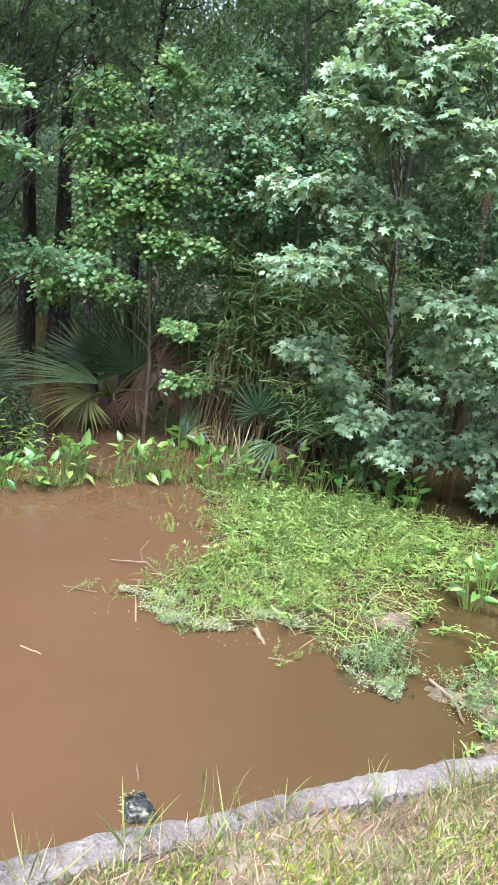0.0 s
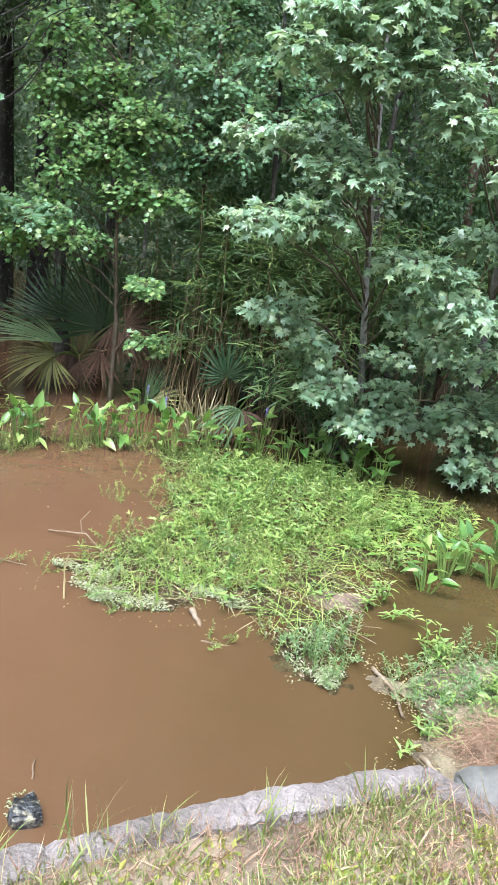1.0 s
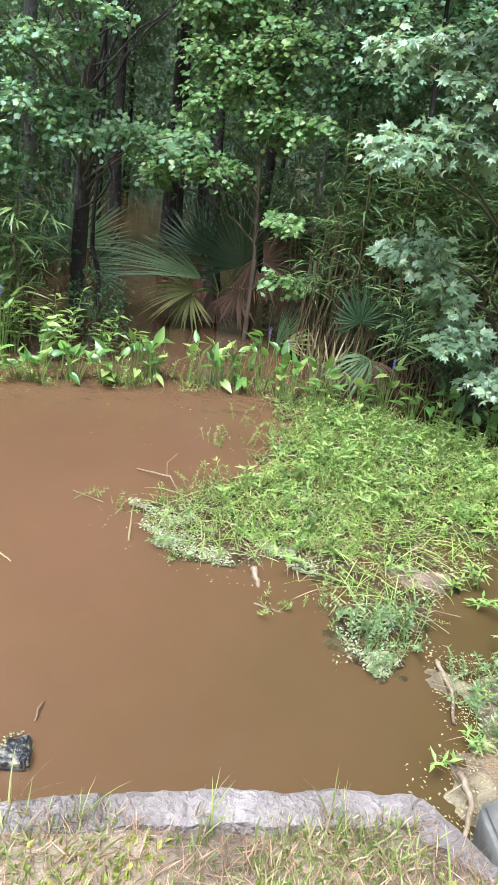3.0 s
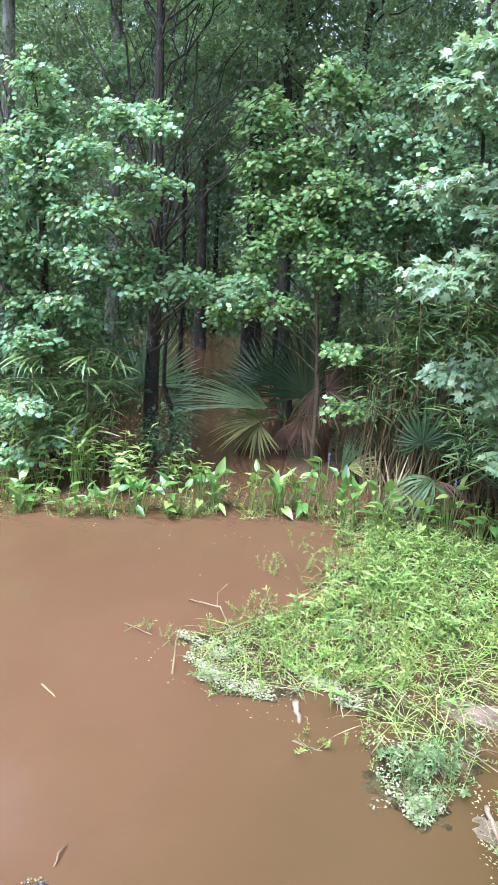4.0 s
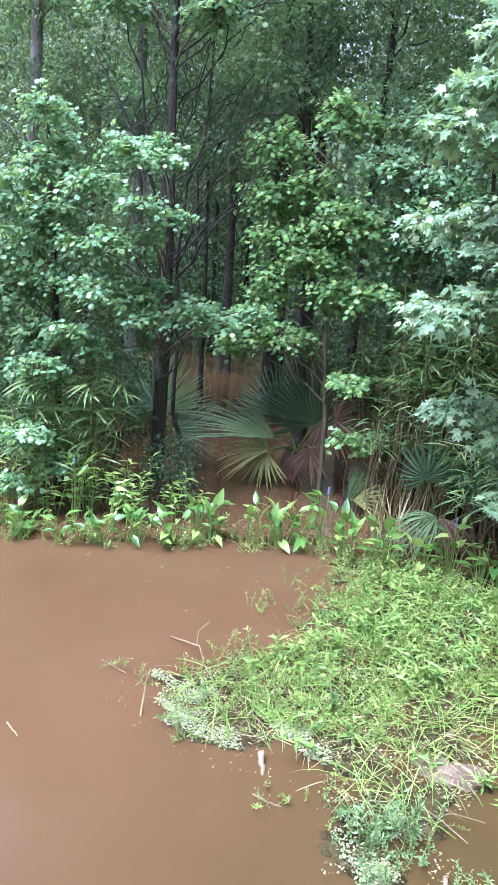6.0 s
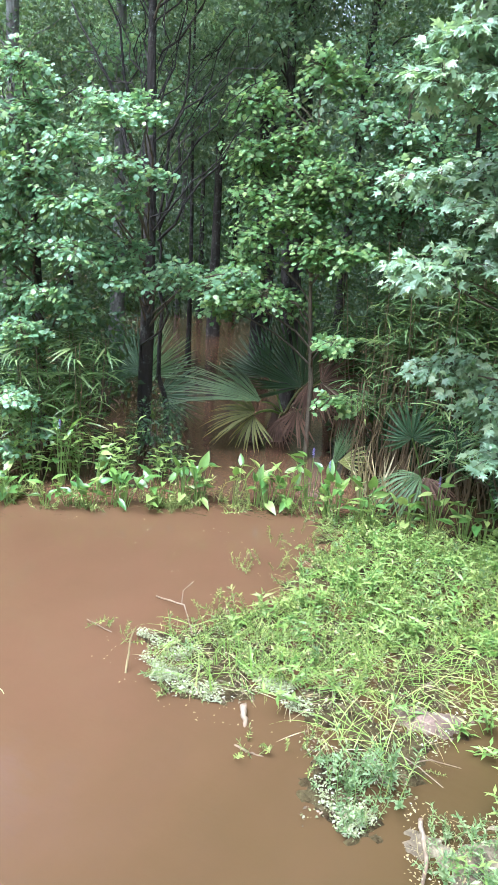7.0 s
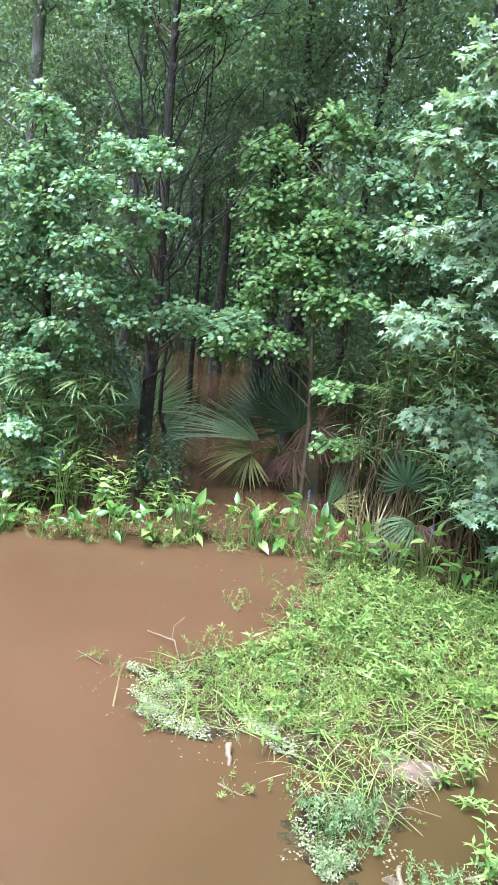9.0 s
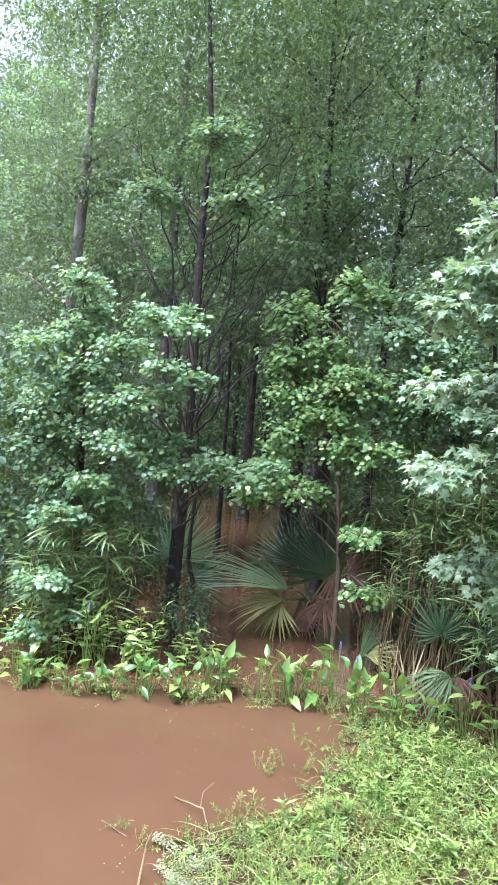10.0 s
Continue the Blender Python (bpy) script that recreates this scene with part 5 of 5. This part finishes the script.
def concrete_lip(root):
    """A poured concrete lip that follows the bank, broken and worn along its top."""
    px = np.array([-2.6, -1.75, -0.8, -0.38, -0.1, 0.0, 0.12, 0.34, 0.48, 0.71, 0.9, 1.0, 1.08, 1.2, 1.36, 1.6])
    py = np.array([0.23, 0.77, 1.36, 1.65, 1.81, 1.865, 1.925, 2.05, 2.12, 2.225, 2.32, 2.36, 2.33, 2.27, 2.2, 2.1])
    pz = np.array([0.45, 0.45, 0.45, 0.45, 0.45, 0.45, 0.447, 0.447, 0.45, 0.45, 0.45, 0.448, 0.445, 0.44, 0.43, 0.42])
    s = np.concatenate([[0], np.cumsum(np.hypot(np.diff(px), np.diff(py)))])
    u = np.arange(0, s[-1], 0.012)
    x, y, z = np.interp(u, s, px), np.interp(u, s, py), np.interp(u, s, pz)
    d = unit(np.gradient(np.column_stack([x, y]), axis=0))
    nx, ny = -d[:, 1], d[:, 0]
    low = np.zeros_like(u)
    for c in JOINTS:
        low += 0.012 * np.exp(-((u - c) / 0.012) ** 2) * frng.uniform(0.4, 1)
    prof = [(0.0, -0.55), (0.006, -0.12), (0.004, -0.02), (0.002, -0.003), (-0.010, 0.002), (-0.04, 0.002), (-0.065, -0.002), (-0.092, -0.012), (-0.10, -0.06), (-0.104, -0.3)]
    rows = []
    for j, (o, h) in enumerate(prof):
        jag = 0.012 * ripple(x, y, 4, 1.0 + 0.1 * j) + 0.006 * ripple(x, y, 22, 2.0 + 0.3 * j) + 0.004 * ripple(x, y, 55, 4.0 + 0.7 * j)
        off = o + (0.016 * ripple(x, y, 6, 5.0) + 0.5 * jag if h > -0.2 else 0)
        rows.append(np.column_stack([x + nx * off, y + ny * off, z + h - (low if 1 <= j <= 8 else 0) + (jag if h > -0.1 else 0)]))
    grid, k = np.stack(rows), len(prof)
    cuts = [0, *np.searchsorted(u, JOINTS), len(u) - 1]
    for lo, hi in zip(cuts, cuts[1:]):
        v, n = grid[:, lo:hi + 1].reshape(-1, 3), hi + 1 - lo
        i = (np.arange(k - 1)[:, None] * n + np.arange(n - 1)[None]).ravel()
        part("section", mesh_of("section", [(v, np.stack([i, i + n, i + n + 1, i + 1], -1))], CONCRETE), root)


JOINTS = (0.55, 1.2, 1.75, 2.28, 2.43, 2.75, 3.1, 3.42, 3.62, 3.95, 4.2)
concrete_lip(thing("concrete_edging", (0.0, 0.0, 0.0), "broken weathered grey concrete lip along the pond bank", "edging"))
for at, size, rz, lab in [((1.42, 2.12, 0.31), (0.16, 0.1, 0.12), -20, "chunk of pale broken concrete at the pond corner"), ((1.37, 2.665, 0.04), (0.23, 0.19, 0.34), 24, "smooth grey concrete slab against the bank")]:
    me = rough_block(size, at[0] * 3, amount=0.12)
    me.materials.append(SLAB if "slab" in lab else CONCRETE)
    ob = tagged(new("concrete_chunk", me), lab, "concrete")
    ob.matrix_basis = pose(*at, 5, -8, rz)
me = rough_block((0.08, 0.11, 0.12), 4.4, amount=0.5)
me.materials.append(WET_ROCK)
ob = tagged(new("rock", me), "low dark wet rock with pale crust breaking the water", "rock")
ob.matrix_basis = pose(-0.205, 2.39, -0.018, 6, 4, 24)
k = 130
a, r = rng.uniform(0, 6.283, k), rng.uniform(0.55, 1.05, k) ** 0.7
p = np.column_stack([-0.21 + 0.058 * r * np.cos(a) - 0.012 * np.sin(a), 2.40 + 0.07 * r * np.sin(a), rng.uniform(0.002, 0.022, k) * (1.5 - r)])
a = rng.uniform(0, 6.283, k)
tagged(new("rock_crumbs", mesh_of("rock_crumbs", [scatter(OVAL, p, np.column_stack([np.cos(a), np.sin(a), 0 * a]), np.array([0, 0, 1.0]) + rng.normal(0, 0.4, (k, 3)), rng.uniform(0.005, 0.013, k))], ALGAE)), "pale crumbs of scum gathered round a wet rock", "debris", kind="stuff")
stick([(-0.225, 2.53, 0.0), (-0.24, 2.57, 0.02), (-0.25, 2.62, 0.005)], 0.004, DRIFT, "small dark crooked twig beside a wet rock")

# pine straw heap
k = 4200
r, a = np.sqrt(rng.uniform(0, 1, k)), rng.uniform(0, 6.283, k)
hx, hy = 1.54 + 0.28 * r * np.cos(a), 2.99 + 0.2 * r * np.sin(a)
b = rng.uniform(0, 6.283, k)
hz = np.maximum(ground_height(hx, hy), 0.02) + 0.24 * (1 - r ** 2) * rng.uniform(0.4, 1, k)
tagged(new("pine_straw", mesh_of("pine_straw", [scatter(blade_template(0.006, 0.3, 3), np.column_stack([hx, hy, hz]), np.column_stack([np.cos(b), np.sin(b), rng.uniform(-0.35, 0.25, k)]), rng.normal(0, 1, (k, 3)) + [0, 0, 1], rng.uniform(0.07, 0.15, k))], PINE)), "heap of reddish-brown pine straw on the bank", "pine straw", kind="stuff")


def on_bank(n, margin, keep):
    p = np.column_stack([rng.uniform(-1.6, 2.6, n * 3), rng.uniform(0.3, 2.9, n * 3)])
    d = np.interp(p[:, 0], SHORE_X, SHORE_Y) - p[:, 1]
    p = p[(d > margin) & (d < 0.8) & (rng.uniform(0, 1, len(p)) < keep(p[:, 0], p[:, 1]))][:n]
    return np.column_stack([p, ground_height(p[:, 0], p[:, 1])])


def grass(name, p, lo, hi, template, material, label, lean=0.5, category="grass"):
    k = len(p)
    return tagged(new(name, mesh_of(name, [scatter(template, p, np.array([0, 0.1, 1.0]) + rng.normal(0, lean, (k, 3)), rng.normal(0, 1, (k, 3)), rng.uniform(lo, hi, k))], material)), label, category, kind="stuff")


p = np.column_stack([rng.uniform(-6, 6, 36000), rng.uniform(-5, 3.2, 36000)])
off = np.interp(p[:, 0], SHORE_X, SHORE_Y) - p[:, 1]
p = p[(off > 0.05) & (off < 5) & ((off > 0.8) | (p[:, 0] < -1.6) | (p[:, 0] > 2.6))]
grass("lawn", np.column_stack([p, ground_height(p[:, 0], p[:, 1])]), 0.03, 0.08, blade_template(0.06, 1.0, 3), LAWN, "thin yellow-green grass over the bank", 0.6)
edge = on_bank(9000, 0.0, lambda x, y: np.clip(0.4 + 1.4 * ripple(x, y, 5.0, 12), 0, 1))
inner = np.interp(edge[:, 0], SHORE_X, SHORE_Y) - edge[:, 1]
grass("edge_grass", edge[(inner > 0.03) & (inner < 0.16)], 0.03, 0.09, blade_template(0.035, 1.0, 4), LAWN, "ragged grass creeping over the concrete edging", 0.6)
patchy = lambda x, y: np.clip(0.45 + 1.3 * ripple(x, y, 3.0, 2), 0.05, 1)
grass("bank_grass", on_bank(42000, -0.01, patchy), 0.02, 0.06, blade_template(0.05, 1.0, 4), LAWN, "patchy yellow-green grass on the pond bank", 0.6)
grass("dry_thatch", on_bank(24000, -0.02, lambda x, y: 1 + 0 * x), 0.03, 0.09, blade_template(0.025, 0.4, 3), PINE, "dry pinkish thatch between the grass", 1.6, "thatch")
grass("creeping_clover", on_bank(30000, 0.07, lambda x, y: np.clip(0.18 + 2.2 * ripple(x, y, 4.0, 7), 0, 1)), 0.016, 0.032, OVAL, CLOVER, "low yellow-green creeping weeds on the bank", 1.0, "weeds")
grass("tall_grass", on_bank(150, 0.05, lambda x, y: 1 + 0 * x), 0.08, 0.2, blade_template(0.009, 0.4, 5), STRAW, "thin straw-coloured grass stalks along the edging", 0.25)
for x, y in [(-0.32, 1.62), (-0.1, 1.76), (0.1, 1.88), (-0.65, 1.36), (-0.8, 1.28), (0.3, 1.96), (0.55, 2.06), (0.85, 2.18), (1.15, 2.1)]:
    k = 16
    p = np.column_stack([rng.normal(x, 0.03, k), rng.normal(y, 0.02, k), np.full(k, 0.42)])
    grass("grass_tuft", p, 0.08, 0.2, blade_template(0.016, 0.7, 5), LAWN, "tuft of longer grass at the concrete edging", 0.3)

# bits of leaf and bark adrift
def adrift(poly, n, label):
    p = in_poly(np.array(poly), n, 0.0, lambda x, y: 1 + 0 * x)
    k = len(p)
    a = rng.uniform(0, 6.283, k)
    tagged(new("floating_bits", mesh_of("floating_bits", [scatter(OVAL, np.column_stack([p, np.full(k, 0.006)]), np.column_stack([np.cos(a), np.sin(a), 0 * a]), np.array([0, 0, 1.0]) + rng.normal(0, 0.12, (k, 3)), rng.uniform(0.005, 0.016, k))], STRAW)), label, "debris", kind="stuff")


adrift([(0.98, 2.55), (1.2, 2.5), (1.24, 3.2), (1.1, 3.3), (1.02, 2.9)], 170, "bits of bark and leaf adrift at the bank's corner")
adrift([(-0.7, 3.7), (0.5, 3.55), (0.6, 3.75), (-0.3, 3.85), (-1.0, 4.15)], 60, "bits of leaf adrift along the mat")
adrift([(-1.2, 4.7), (-0.4, 4.7), (-0.5, 5.9), (-1.4, 5.7), (-2.4, 5.2)], 45, "bits of leaf adrift before the pickerelweed")
